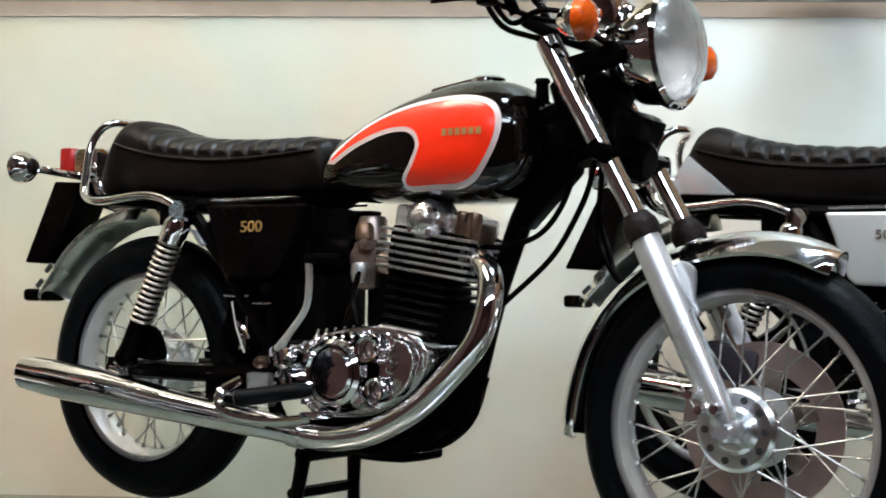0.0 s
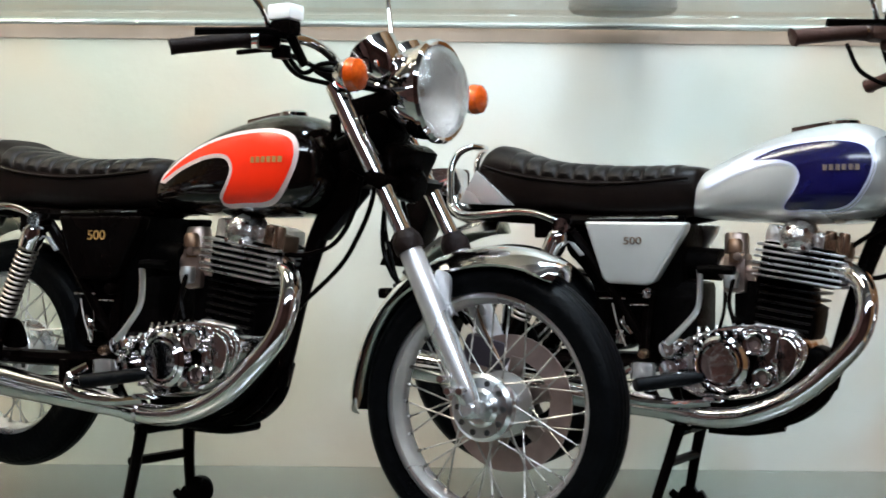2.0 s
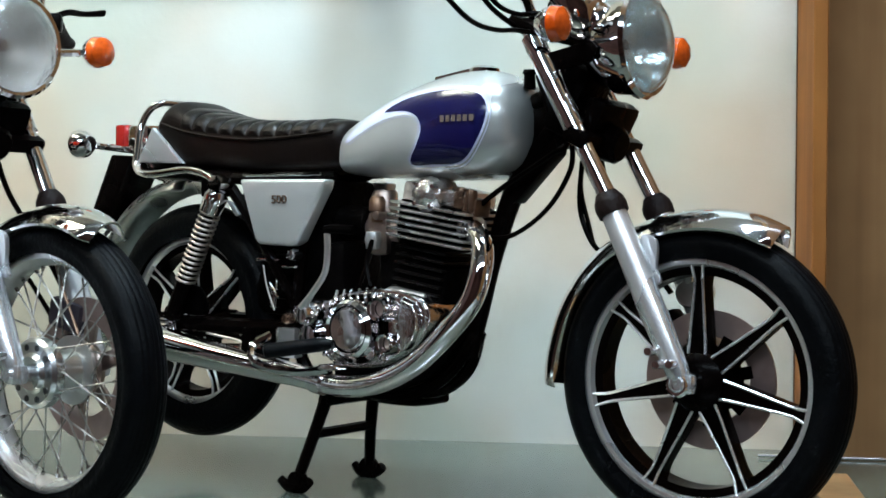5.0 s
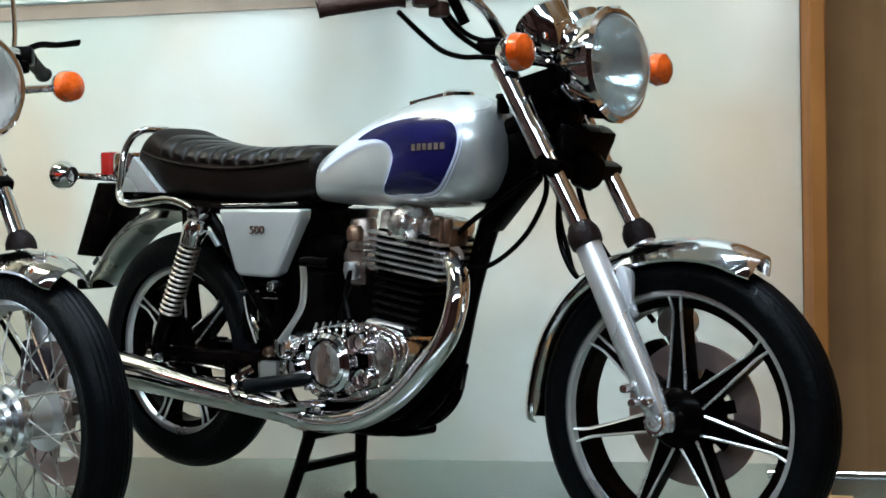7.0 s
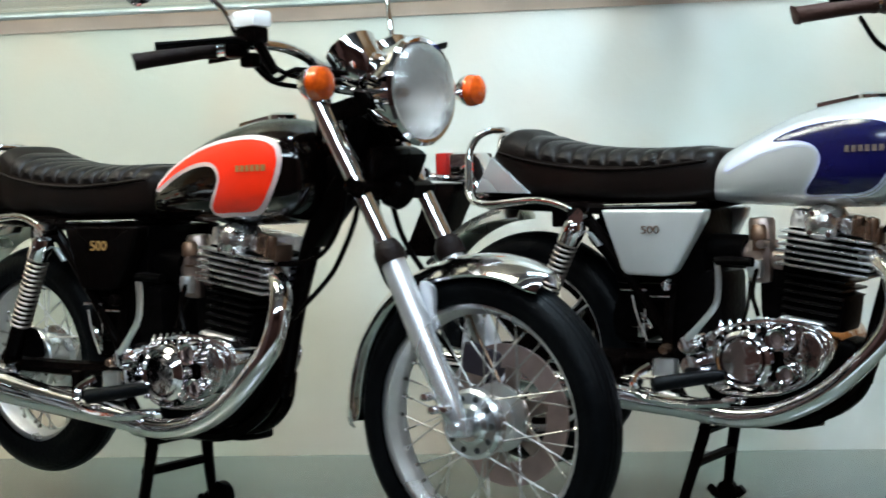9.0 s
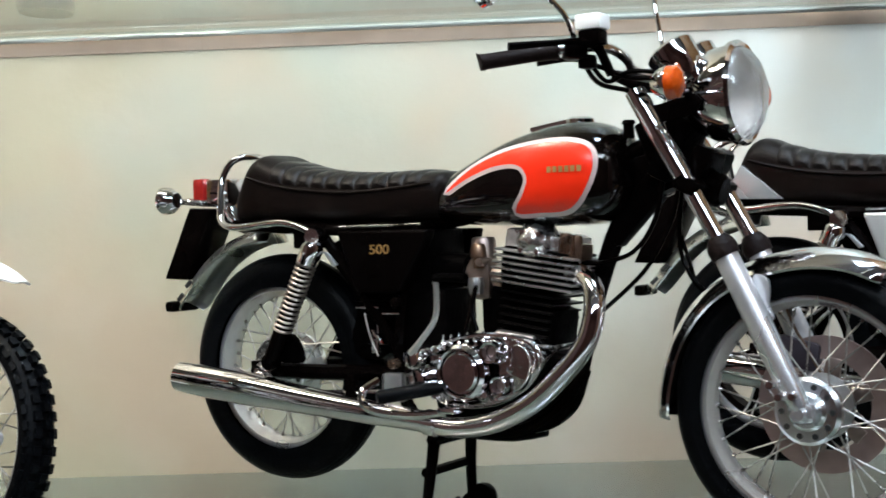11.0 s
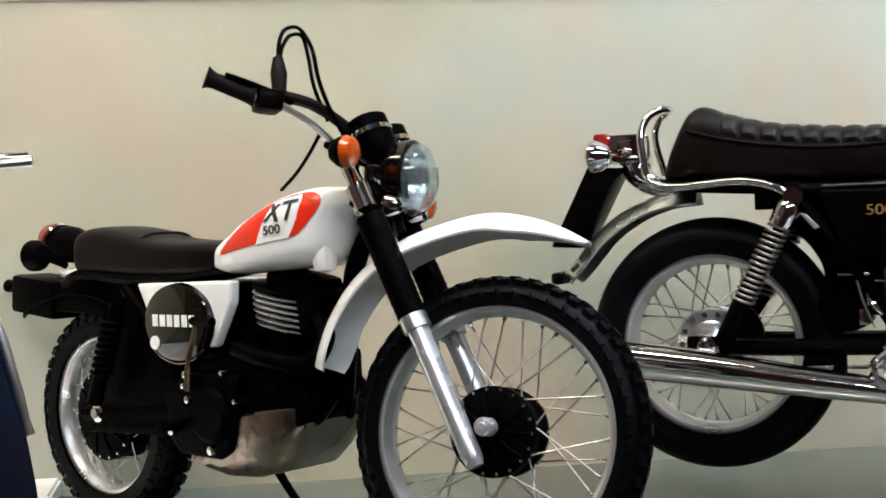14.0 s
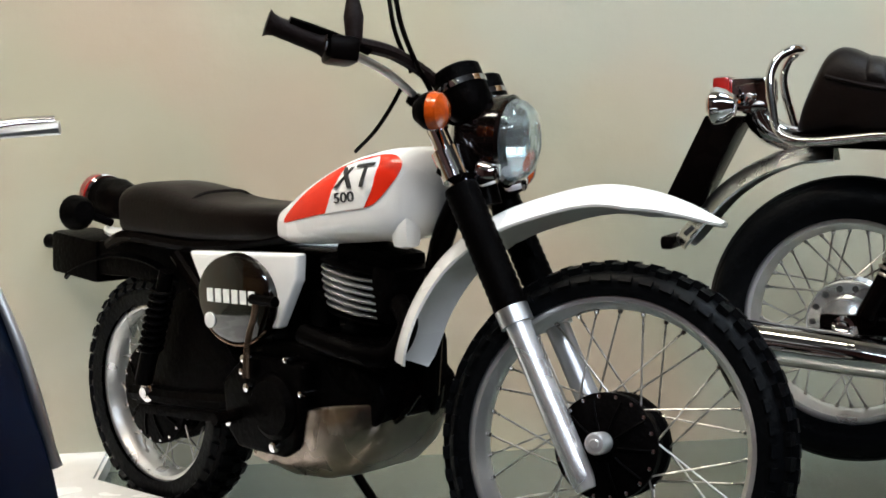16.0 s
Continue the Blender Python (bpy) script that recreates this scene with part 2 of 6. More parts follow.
def hull(stations, n_exp=2.6, ring=28, mid=0.42, ripple=None):
    """A rounded body from stations (x, bottom, top, half width)."""
    xs = [s[0] for s in stations]
    rings = []
    for x in ripple or np.interp(np.linspace(0, len(xs) - 1, (len(xs) - 1) * 4 + 1), range(len(xs)), xs):
        zb, zt, w = hull_at(stations, x)
        zc = zb + (zt - zb) * mid
        r = []
        for a in np.linspace(0, 2 * math.pi, ring, endpoint=False):
            c, s = math.cos(a), math.sin(a)
            y = w * math.copysign(abs(c) ** (2 / n_exp), c)
            z = zc + (zt - zc if s > 0 else zc - zb) * math.copysign(abs(s) ** (2 / n_exp), s)
            r.append((x, y, z))
        rings.append(r)
    return loft(rings)


def hull_at(st, x):
    """Smooth bottom, top and half width at x."""
    xs = [s[0] for s in st]
    i = max(0, min(len(xs) - 2, int(np.searchsorted(xs, x)) - 1))
    t = min(1, max(0, (x - xs[i]) / (xs[i + 1] - xs[i])))
    out = []
    for k in (1, 2, 3):
        m = [(st[min(j + 1, len(st) - 1)][k] - st[max(j - 1, 0)][k]) / (xs[min(j + 1, len(st) - 1)] - xs[max(j - 1, 0)]) for j in (i, i + 1)]
        h = xs[i + 1] - xs[i]
        out.append((2 * t**3 - 3 * t * t + 1) * st[i][k] + (t**3 - 2 * t * t + t) * h * m[0] + (3 * t * t - 2 * t**3) * st[i + 1][k] + (t**3 - t * t) * h * m[1])
    return out


def hull_side(st, n_exp=2.6, mid=0.42):
    def surf(x, z):
        zb, zt, w = hull_at(st, x)
        zc = zb + (zt - zb) * mid
        q = abs(z - zc) / max(1e-4, (zt - zc if z > zc else zc - zb))
        return -w * max(0.0, 1 - min(q, 0.999) ** n_exp) ** (1 / n_exp)
    return surf


def seat_rib(st, x0, wide, n_exp=3.4, mid=0.5, start=0.22):
    """A padded roll over the seat from side to side, bulging between two seams."""
    rings = []
    for u in np.linspace(0, 1, 9):
        x = x0 + wide * u
        zb, zt, w = hull_at(st, x)
        zc = zb + (zt - zb) * mid
        lift = -0.002 + 0.0075 * max(0.0, 1 - abs(2 * u - 1) ** 2.6) ** 0.5
        ring = []
        for a in np.linspace(start, math.pi - start, 19):
            c, q = math.cos(a), math.sin(a)
            e = min(1.0, (q - math.sin(start)) / 0.12)
            ring.append((x, (w + lift * e) * math.copysign(abs(c) ** (2 / n_exp), c), zc + (zt + lift * e - zc) * abs(q) ** (2 / n_exp)))
        rings.append(ring + [(p[0], p[1] * 0.93, p[2] - 0.012) for p in ring[::-1]])
    return loft(rings)


def lettering(text, size, parent, material, x, y, z, tilt=0.0, thick=0.002, wide=1.0, surf=None):
    """Solid characters facing the side of the bike."""
    cu = bpy.data.curves.new("print", "FONT")
    cu.body, cu.size, cu.extrude, cu.align_x, cu.align_y = text, size, thick, "CENTER", "CENTER"
    ob = new("print", cu)
    me = bpy.data.meshes.new_from_object(ob)
    bpy.data.objects.remove(ob)
    bm = bmesh.new()
    bm.from_mesh(me)
    bpy.data.meshes.remove(me)
    bm.transform(Matrix.Translation((x, y, z)) @ Matrix.Rotation(radians(tilt), 4, "Y") @ Matrix.Rotation(radians(90), 4, "X") @ Matrix.Diagonal((wide, 1, 1, 1)))
    if surf:
        for v in bm.verts:
            v.co.y += surf(v.co.x, v.co.z) - y
    return part("lettering", bm, material, parent, smooth=False)


# ---- wheels ----


def tyre_mesh(c, rim, outer, half, knobs=0, blocks=0):
    prof = []
    for a in np.linspace(-1, 1, 17):
        th = a * math.pi * 0.62
        prof.append((rim + (outer - rim) * (0.42 + 0.58 * math.cos(th)) if abs(th) < 1.9 else rim, half * math.sin(th) / max(1, 1)))
    prof = [(max(r, rim - 0.004), y) for r, y in prof]
    if not knobs:
        # tread ribs
        fine = []
        for a in np.linspace(-1, 1, 57):
            th = a * math.pi * 0.62
            r = rim + (outer - rim) * (0.42 + 0.58 * math.cos(th)) if abs(th) < 1.9 else rim
            if abs(a) < 0.46 and int(round((a + 1) * 28)) % 4 == 0:
                r -= 0.0013
            fine.append((max(r, rim - 0.004), half * math.sin(th)))
        prof = fine
    bm = lathe(prof, c, (0, 1, 0), 72)
    return bm


def rim_mesh(c, r, half):
    prof = [(r - 0.003, -half), (r - 0.001, -half - 0.004), (r - 0.007, -half - 0.006), (r - 0.015, -half - 0.004), (r - 0.019, -half * 0.85), (r - 0.026, -half * 0.55), (r - 0.029, 0), (r - 0.026, half * 0.55), (r - 0.019, half * 0.85), (r - 0.015, half + 0.004), (r - 0.007, half + 0.006), (r - 0.001, half + 0.004), (r - 0.003, half)]
    return lathe(prof, c, (0, 1, 0), 72, closed=True)


def spun(ob, c, n, off, first=True):
    """Copies of a part round the axle, on one mesh."""
    for i in range(n):
        o = ob if i == 0 else ob.copy()
        if i:
            scene.collection.objects.link(o)
        m = Matrix.Translation(c * SC[0]) @ Matrix.Rotation(2 * math.pi * (i + off) / n, 4, "Y")
        if TURN[0] is not None:
            loc, rot, _ = TURN[0].decompose()
            m = Matrix.LocRotScale(loc * SC[0], rot, None) @ m
        o.matrix_basis = m


def tread(wheel, c, outer, half, n):
    """Rows of rubber knobs round a trail tyre."""
    for y, off, tip, drop in ((0.0, 0.5, 0, 0.0), (-0.52, 0.0, 0.35, 0.006), (0.52, 0.0, -0.35, 0.006), (-0.86, 0.5, 0.95, 0.03), (0.86, 0.5, -0.95, 0.03)):
        k = bmesh.new()
        bmesh.ops.create_cube(k, size=1)
        k.transform(Matrix.Translation((outer - drop, y * half * 0.98, 0)) @ Matrix.Rotation(-tip, 4, "Z") @ Matrix.Diagonal((0.026, half * (0.42 if drop < 0.02 else 0.3), 2 * math.pi * outer / n * 0.56, 1)))
        spun(part("tread_knob", k, RUBBER, wheel, smooth=False, apply_turn=False), c, n, off)


def spoked_wheel(name, thing, c, rim, outer, half, rimhalf, hub, disc, knobs=0, hubmat=CHROME, hub_r=0.07, label="", drum=False):
    c = Vector(c)
    w = part(name, rim_mesh(c, rim, rimhalf), RIMALU, thing, label)
    part("tyre", tyre_mesh(c, rim - 0.004, outer, half, knobs), RUBBER, w, "black knobbly rubber tyre" if knobs else "black rubber road tyre")
    if knobs:
        tread(w, c, outer, half, knobs)
    hw = 0.06
    pierced = hubmat is ALU
    if drum and pierced:
        prof = [(0.0, -hw * 1.25), (0.02, -hw * 1.25), (0.03, -hw * 1.15), (hub_r * 0.6, -hw * 1.08), (hub_r * 0.66, -hw * 0.86), (hub_r * 0.96, -hw * 0.82), (hub_r, -hw * 0.76), (hub_r, -hw * 0.6), (hub_r * 0.8, -hw * 0.5), (hub_r * 0.8, hw * 0.4), (hub_r, hw * 0.5), (hub_r, hw * 0.8), (0.02, hw), (0.0, hw)]
    elif drum:
        prof = [(0.0, -hw - 0.012), (0.02, -hw - 0.012), (0.024, -hw), (hub_r * 0.55, -hw), (hub_r, -hw * 0.75), (hub_r, -hw * 0.3), (hub_r * 0.9, -hw * 0.2), (hub_r * 0.9, hw * 0.4), (hub_r, hw * 0.5), (hub_r, hw * 0.8), (0.02, hw), (0.0, hw)]
    else:
        prof = [(0.0, -hw - 0.03), (0.016, -hw - 0.03), (0.018, -hw), (0.034, -hw * 1.12), (0.042, -hw * 1.0), (hub_r - 0.008, -hw * 0.99), (hub_r, -hw * 0.88), (hub_r, -hw * 0.55), (0.06, -hw * 0.5), (0.036, 0), (0.045, hw * 0.55), (hub_r, hw * 0.62), (hub_r, hw * 0.75), (0.04, hw * 0.8), (0.0, hw)]
    h = lathe(prof, c, (0, 1, 0), 40)
    part("hub", h, hubmat, w)
    if drum and not pierced:
        for i in range(18):
            a = 2 * math.pi * i / 18
            ring = bmesh.new()
            lathe([(0.0, -hw * 0.86), (0.0042, -hw * 0.84), (0.0042, -hw * 0.6)], c + Vector((math.cos(a), 0, math.sin(a))) * hub_r * 0.93, (0, 1, 0), 8, bm=ring)
            part("spoke_head", ring, CHROME, w)
        for i in range(10):
            a = 2 * math.pi * i / 10
            d = Vector((math.cos(a), 0, math.sin(a)))
            rib = tube([c + d * 0.03 + Vector((0, -hw - 0.002, 0)), c + d * hub_r * 0.58 + Vector((0, -hw - 0.001, 0)), c + d * hub_r * 0.88 + Vector((0, -hw * 0.84, 0))], 0.0035, 6, 2)
            part("hub_rib", rib, hubmat, w)
    if pierced:
        n_holes, back = (14, hw * 0.17) if drum else (10, 0.0)
        for i in range(n_holes):
            a = 2 * math.pi * i / n_holes
            hb = lathe([(0.0, back - hw * 1.02), (0.0068, back - hw * 1.02), (0.0068, back - hw * 0.84)], c + Vector((math.cos(a), 0, math.sin(a))) * (hub_r - (0.015 if drum else 0.018)), (0, 1, 0), 10)
            part("hub_hole", hb, INK, w)
    if disc:
        dm = lathe([(disc, hw + 0.012), (disc, hw + 0.018), (disc * 0.66, hw + 0.018), (disc * 0.66, hw + 0.012)], c, (0, 1, 0), 56, closed=True)
        part("brake_disc", dm, STEEL, w, "steel brake disc with a brownish sheen")
        carrier = part("disc_carrier", lathe([(disc * 0.40, hw + 0.008), (disc * 0.38, hw + 0.02), (0.04, hw + 0.024), (0.04, hw - 0.01)], c, (0, 1, 0), 30, closed=True), PINKMETAL, w)
        for i in range(6):
            a = 2 * math.pi * i / 6 + 0.3
            part("carrier_arm", box(c + Vector((math.cos(a), 0, math.sin(a))) * disc * 0.52 + Vector((0, hw + 0.013, 0)), (disc * 0.34, 0.009, 0.036), 0.003, Matrix.Rotation(-a, 3, "Y")), PINKMETAL, carrier)
    # one spoke mesh, laced crosswise from either flange
    inner, long = hub_r - 0.008, rim - 0.024
    for side in (-1, 1):
        for lean in (-1, 1):
            a = Vector((inner * math.cos(lean * 0.55), side * hw * (0.72 if not drum else 0.6), inner * math.sin(lean * 0.55)))
            b = Vector((long, side * rimhalf * 0.1, 0))
            bm = tube([a, b], 0.0021, 5, 1)
            lathe([(0.0045, -0.012), (0.0045, 0.004)], b, (b - a), 6, bm=bm)
            ob = part("spoke", bm, SPOKEWIRE, w, apply_turn=False)
            spun(ob, c, 9, {(-1, -1): 0, (-1, 1): 0.5, (1, -1): 0.25, (1, 1): 0.75}[(side, lean)])
    return w


def cast_wheel(name, thing, c, rim, outer, half, rimhalf, disc, label=""):
    c = Vector(c)
    w = part(name, rim_mesh(c, rim, rimhalf), RIMALU, thing, label)
    part("tyre", tyre_mesh(c, rim - 0.004, outer, half), RUBBER, w, "black rubber road tyre")
    part("inner_ring", lathe([(rim - 0.016, -rimhalf * 0.85), (rim - 0.036, -rimhalf * 0.72), (rim - 0.038, rimhalf * 0.72), (rim - 0.016, rimhalf * 0.85)], c, (0, 1, 0), 72, closed=True), FRAME, w)
    part("hub", lathe([(0.0, -0.05), (0.04, -0.05), (0.058, -0.036), (0.06, 0.045), (0.0, 0.05)], c, (0, 1, 0), 36), FRAME, w)
    part("axle_cap", lathe([(0.0, -0.122), (0.008, -0.124), (0.010, -0.120), (0.020, -0.120), (0.025, -0.114), (0.025, -0.05)], c, (0, 1, 0), 24), CHROME, w, "round chrome axle end")
    if disc:
        part("brake_disc", lathe([(disc, 0.032), (disc, 0.038), (disc * 0.62, 0.038), (disc * 0.62, 0.032)], c, (0, 1, 0), 56, closed=True), STEEL, w, "steel brake disc with a pinkish sheen")
        carrier = lathe([(disc * 0.50, 0.03), (disc * 0.50, 0.042), (0.04, 0.046), (0.04, 0.03)], c, (0, 1, 0), 30, closed=True)
        for i in range(7):
            a = 2 * math.pi * (i + 0.5) / 7 + math.pi / 2
            part("carrier_arm", box(c + Vector((math.cos(a), 0, math.sin(a))) * disc * 0.56 + Vector((0, 0.036, 0)), (disc * 0.22, 0.01, 0.026), 0.002, Matrix.Rotation(-a, 3, "Y")), FRAME, w)
        part("disc_carrier", carrier, FRAME, w)
    L = rim - 0.024
    for i in range(7):
        a = 2 * math.pi * i / 7 + math.pi / 2
        m = Matrix.Translation(c) @ Matrix.Rotation(-a, 4, "Y")
        s = bmesh.new()
        rings = []
        for r, wz, d in ((0.04, 0.023, 0.030), (0.09, 0.0185, 0.026), (L - 0.035, 0.0105, 0.024), (L - 0.012, 0.0135, 0.026), (L, 0.024, 0.028)):
            rings.append([(r, -d, -wz * 0.85), (r, -d, wz * 0.85), (r, -d * 0.6, wz), (r, d, wz * 0.8), (r, d, -wz * 0.8), (r, -d * 0.6, -wz)])
        loft(rings, bm=s)
        s.transform(m)
        part("cast_spoke", s, FRAME, w)
        for sg in (-1, 1):
            e = tube([(0.055, -0.030, sg * 0.0185), (0.09, -0.0268, sg * 0.0160), (L - 0.035, -0.0245, sg * 0.0088), (L - 0.01, -0.028, sg * 0.0098), (L + 0.010, -0.034, sg * 0.0130)], 0.0031, 6, 3)
            e.transform(m)
            part("spoke_edge", e, RIMALU, w, "polished spoke edge")
    return w


def guard(path, half, thing, name, material, label, lip=0.03, seg=10, tip=None):
    """A mudguard: an arched skin with a rolled edge, swept along a path in x and z."""
    p = spline([(x, 0, z) for x, z in path], 6)
    rings = []
    k = len(p)
    for i, q in enumerate(p):
        d = (p[min(i + 1, k - 1)] - p[max(i - 1, 0)]).normalized()
        nrm = Vector((-d.z, 0, d.x))
        if nrm.dot(q - Vector((sum(v.x for v in p) / k, 0, sum(v.z for v in p) / k - 0.15))) < 0:
            nrm = -nrm
        end = min(i, k - 1 - i)
        hw = half * (1 if end > 2 else (0.72, 0.9, 0.97)[end])
        fade = 1.0
        if tip and i < 13:
            fade = 0.12 + 0.88 * (i / 13) ** 0.8
            hw = half * (tip + (1 - tip) * (i / 13) ** 0.7)
        out, inn = [], []
        for t in np.linspace(-1, 1, seg + 1):
            drop = -lip * fade * abs(t) ** 2.4
            out.append(q + Vector((0, hw * t, 0)) + nrm * drop)
            inn.append(q + Vector((0, hw * t * 0.97, 0)) + nrm * (drop - 0.005))
        rings.append(out + inn[::-1])
    return part(name, loft(rings), material, thing, label)


def indicator(thing, c, root, lens_dir, name="indicator", ball=CHROME, r=0.036, sunk=False):
    c = Vector(c)
    d = Vector(lens_dir).normalized()
    body = lathe([(0.0, -0.03), (r * 0.55, -0.026), (r * 0.9, -0.008), (r, 0.004), (r, 0.008)], c, d, 24)
    tube([c - d * 0.008, Vector(root)], 0.009, 8, 1, bm=body)
    ind = part(name, body, ball, thing)
    if sunk:
        part("lens_rim", lathe([(r, 0.004), (r * 1.04, 0.010), (r * 1.02, 0.017), (r * 0.86, 0.018), (r * 0.84, 0.006)], c, d, 24, closed=True), ball, ind)
        part("lens", lathe([(r * 0.85, 0.010), (r * 0.8, 0.020), (r * 0.5, 0.027), (0.0, 0.029)], c, d, 24), DARKAMBER, ind, "dark amber lens in a bright rim")
    else:
        part("lens", lathe([(r * 0.99, 0.006), (r * 1.0, 0.014), (r * 0.9, 0.028), (r * 0.55, 0.037), (0.0, 0.04)], c, d, 24), AMBER, ind, "round amber lens")
    return ind


def spring(thing, a, b, r, turns, wire, material, name="spring"):
    a, b = Vector(a), Vector(b)
    d = (b - a).normalized()
    s = d.orthogonal().normalized()
    u = d.cross(s)
    pts = [a + (b - a) * t + (s * math.cos(t * turns * 2 * math.pi) + u * math.sin(t * turns * 2 * math.pi)) * r for t in np.linspace(0, 1, turns * 12 + 1)]
    return part(name, tube(pts, wire, 6, 1), material, thing)

# ---- the setting ----


def structure(name, bm, material, label, smooth=False):
    bmesh.ops.recalc_face_normals(bm, faces=bm.faces)
    me = bpy.data.meshes.new(name)
    bm.to_mesh(me)
    bm.free()
    me.materials.append(material)
    ob = new(name, me)
    return tagged(ob, label, kind="structure")


def wall_material():
    m = mat("cream_painted_panel", (0.475, 0.485, 0.45), 0.42, vary=0.03, scale=60, bump=0.08, bump_scale=300)
    n, l = m.node_tree.nodes, m.node_tree.links
    p = n["Principled BSDF"]
    old = p.inputs["Base Color"].links[0].from_socket
    co = [q for q in n if q.bl_idname == "ShaderNodeTexCoord"][0]
    cloud = n.new("ShaderNodeTexNoise")
    cloud.inputs["Scale"].default_value, cloud.inputs["Detail"].default_value, cloud.inputs["Roughness"].default_value = 9, 3, 0.55
    l.new(co.outputs["Object"], cloud.inputs["Vector"])
    ramp = n.new("ShaderNodeMapRange")
    ramp.inputs["From Min"].default_value, ramp.inputs["From Max"].default_value = 0.42, 0.66
    l.new(cloud.outputs["Fac"], ramp.inputs["Value"])
    mix = n.new("ShaderNodeMix")
    mix.data_type = "RGBA"
    l.new(ramp.outputs[0], mix.inputs["Factor"])
    l.new(old, mix.inputs["A"])
    mix.inputs["B"].default_value = (0.40, 0.318, 0.235, 1)
    cool = n.new("ShaderNodeTexNoise")
    cool.noise_dimensions = "4D"
    cool.inputs["W"].default_value = 3.7
    cool.inputs["Scale"].default_value, cool.inputs["Detail"].default_value = 7, 2
    l.new(co.outputs["Object"], cool.inputs["Vector"])
    ramp2 = n.new("ShaderNodeMapRange")
    ramp2.inputs["From Min"].default_value, ramp2.inputs["From Max"].default_value = 0.47, 0.66
    l.new(cool.outputs["Fac"], ramp2.inputs["Value"])
    mix2 = n.new("ShaderNodeMix")
    mix2.data_type = "RGBA"
    l.new(ramp2.outputs[0], mix2.inputs["Factor"])
    l.new(mix.outputs["Result"], mix2.inputs["A"])
    mix2.inputs["B"].default_value = (0.40, 0.485, 0.46, 1)
    # the panel's colour turns tan and darker towards the far end of the cabinet
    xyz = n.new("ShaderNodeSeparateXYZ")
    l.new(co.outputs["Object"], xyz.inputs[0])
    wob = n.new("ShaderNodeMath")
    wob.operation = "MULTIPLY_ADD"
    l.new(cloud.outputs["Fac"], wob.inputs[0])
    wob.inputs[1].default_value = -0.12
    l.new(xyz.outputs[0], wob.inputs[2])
    tan_ramp = n.new("ShaderNodeMapRange")
    tan_ramp.interpolation_type = "SMOOTHSTEP"
    tan_ramp.inputs["From Min"].default_value, tan_ramp.inputs["From Max"].default_value = 0.15, -0.12
    tan_ramp.inputs["To Max"].default_value = 0.95
    l.new(wob.outputs[0], tan_ramp.inputs["Value"])
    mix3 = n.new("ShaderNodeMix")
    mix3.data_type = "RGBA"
    l.new(tan_ramp.outputs[0], mix3.inputs["Factor"])
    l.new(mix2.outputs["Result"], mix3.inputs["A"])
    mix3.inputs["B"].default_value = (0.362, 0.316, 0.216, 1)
    last = mix3.outputs["Result"]
    for w, size, lo, hi, most, tone in ((1.3, 17, 0.42, 0.62, 0.62, (0.41, 0.300, 0.215)), (9.1, 15, 0.48, 0.66, 0.5, (0.31, 0.345, 0.285)), (5.2, 30, 0.46, 0.66, 0.22, (0.43, 0.38, 0.29))):
        t, rm, mx = n.new("ShaderNodeTexNoise"), n.new("ShaderNodeMapRange"), n.new("ShaderNodeMix")
        t.noise_dimensions = "4D"
        t.inputs["W"].default_value, t.inputs["Scale"].default_value, t.inputs["Detail"].default_value = w, size, 2
        rm.interpolation_type = "SMOOTHSTEP"
        rm.inputs["From Min"].default_value, rm.inputs["From Max"].default_value, rm.inputs["To Max"].default_value = lo, hi, most
        mx.data_type = "RGBA"
        mx.inputs["B"].default_value = (*tone, 1)
        l.new(co.outputs["Object"], t.inputs["Vector"])
        l.new(t.outputs["Fac"], rm.inputs["Value"])
        l.new(rm.outputs[0], mx.inputs["Factor"])
        l.new(last, mx.inputs["A"])
        last = mx.outputs["Result"]
    l.new(last, p.inputs["Base Color"])
    return m


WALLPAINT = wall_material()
SHELFGLASS = mat("glossy_glass_shelf", (0.078, 0.092, 0.074), 0.14, vary=0.12, scale=40, spec=0.75, bump=0.03, bump_scale=60)


def wood_material(name, colour, dark):
    """Varnished wood with upright grain and a broad streak here and there."""
    m = mat(name, colour, 0.6, vary=0.16, scale=60, spec=0.15)
    n, l = m.node_tree.nodes, m.node_tree.links
    p = n["Principled BSDF"]
    old = p.inputs["Base Color"].links[0].from_socket
    co = [q for q in n if q.bl_idname == "ShaderNodeTexCoord"][0]
    for stretch, detail, lo, hi, most in ((260, 3, 0.45, 0.75, 0.35), (45, 2, 0.48, 0.72, 0.6)):
        mp, t, rm, mx = n.new("ShaderNodeMapping"), n.new("ShaderNodeTexNoise"), n.new("ShaderNodeMapRange"), n.new("ShaderNodeMix")
        mp.inputs["Scale"].default_value = (stretch, stretch, 5)
        t.inputs["Scale"].default_value, t.inputs["Detail"].default_value = 1, detail
        rm.inputs["From Min"].default_value, rm.inputs["From Max"].default_value, rm.inputs["To Max"].default_value = lo, hi, most
        mx.data_type = "RGBA"
        mx.inputs["B"].default_value = (*dark, 1)
        l.new(co.outputs["Object"], mp.inputs["Vector"])
        l.new(mp.outputs[0], t.inputs["Vector"])
        l.new(t.outputs["Fac"], rm.inputs["Value"])
        l.new(rm.outputs[0], mx.inputs["Factor"])
        l.new(old, mx.inputs["A"])
        old = mx.outputs["Result"]
    l.new(old, p.inputs["Base Color"])
    return m


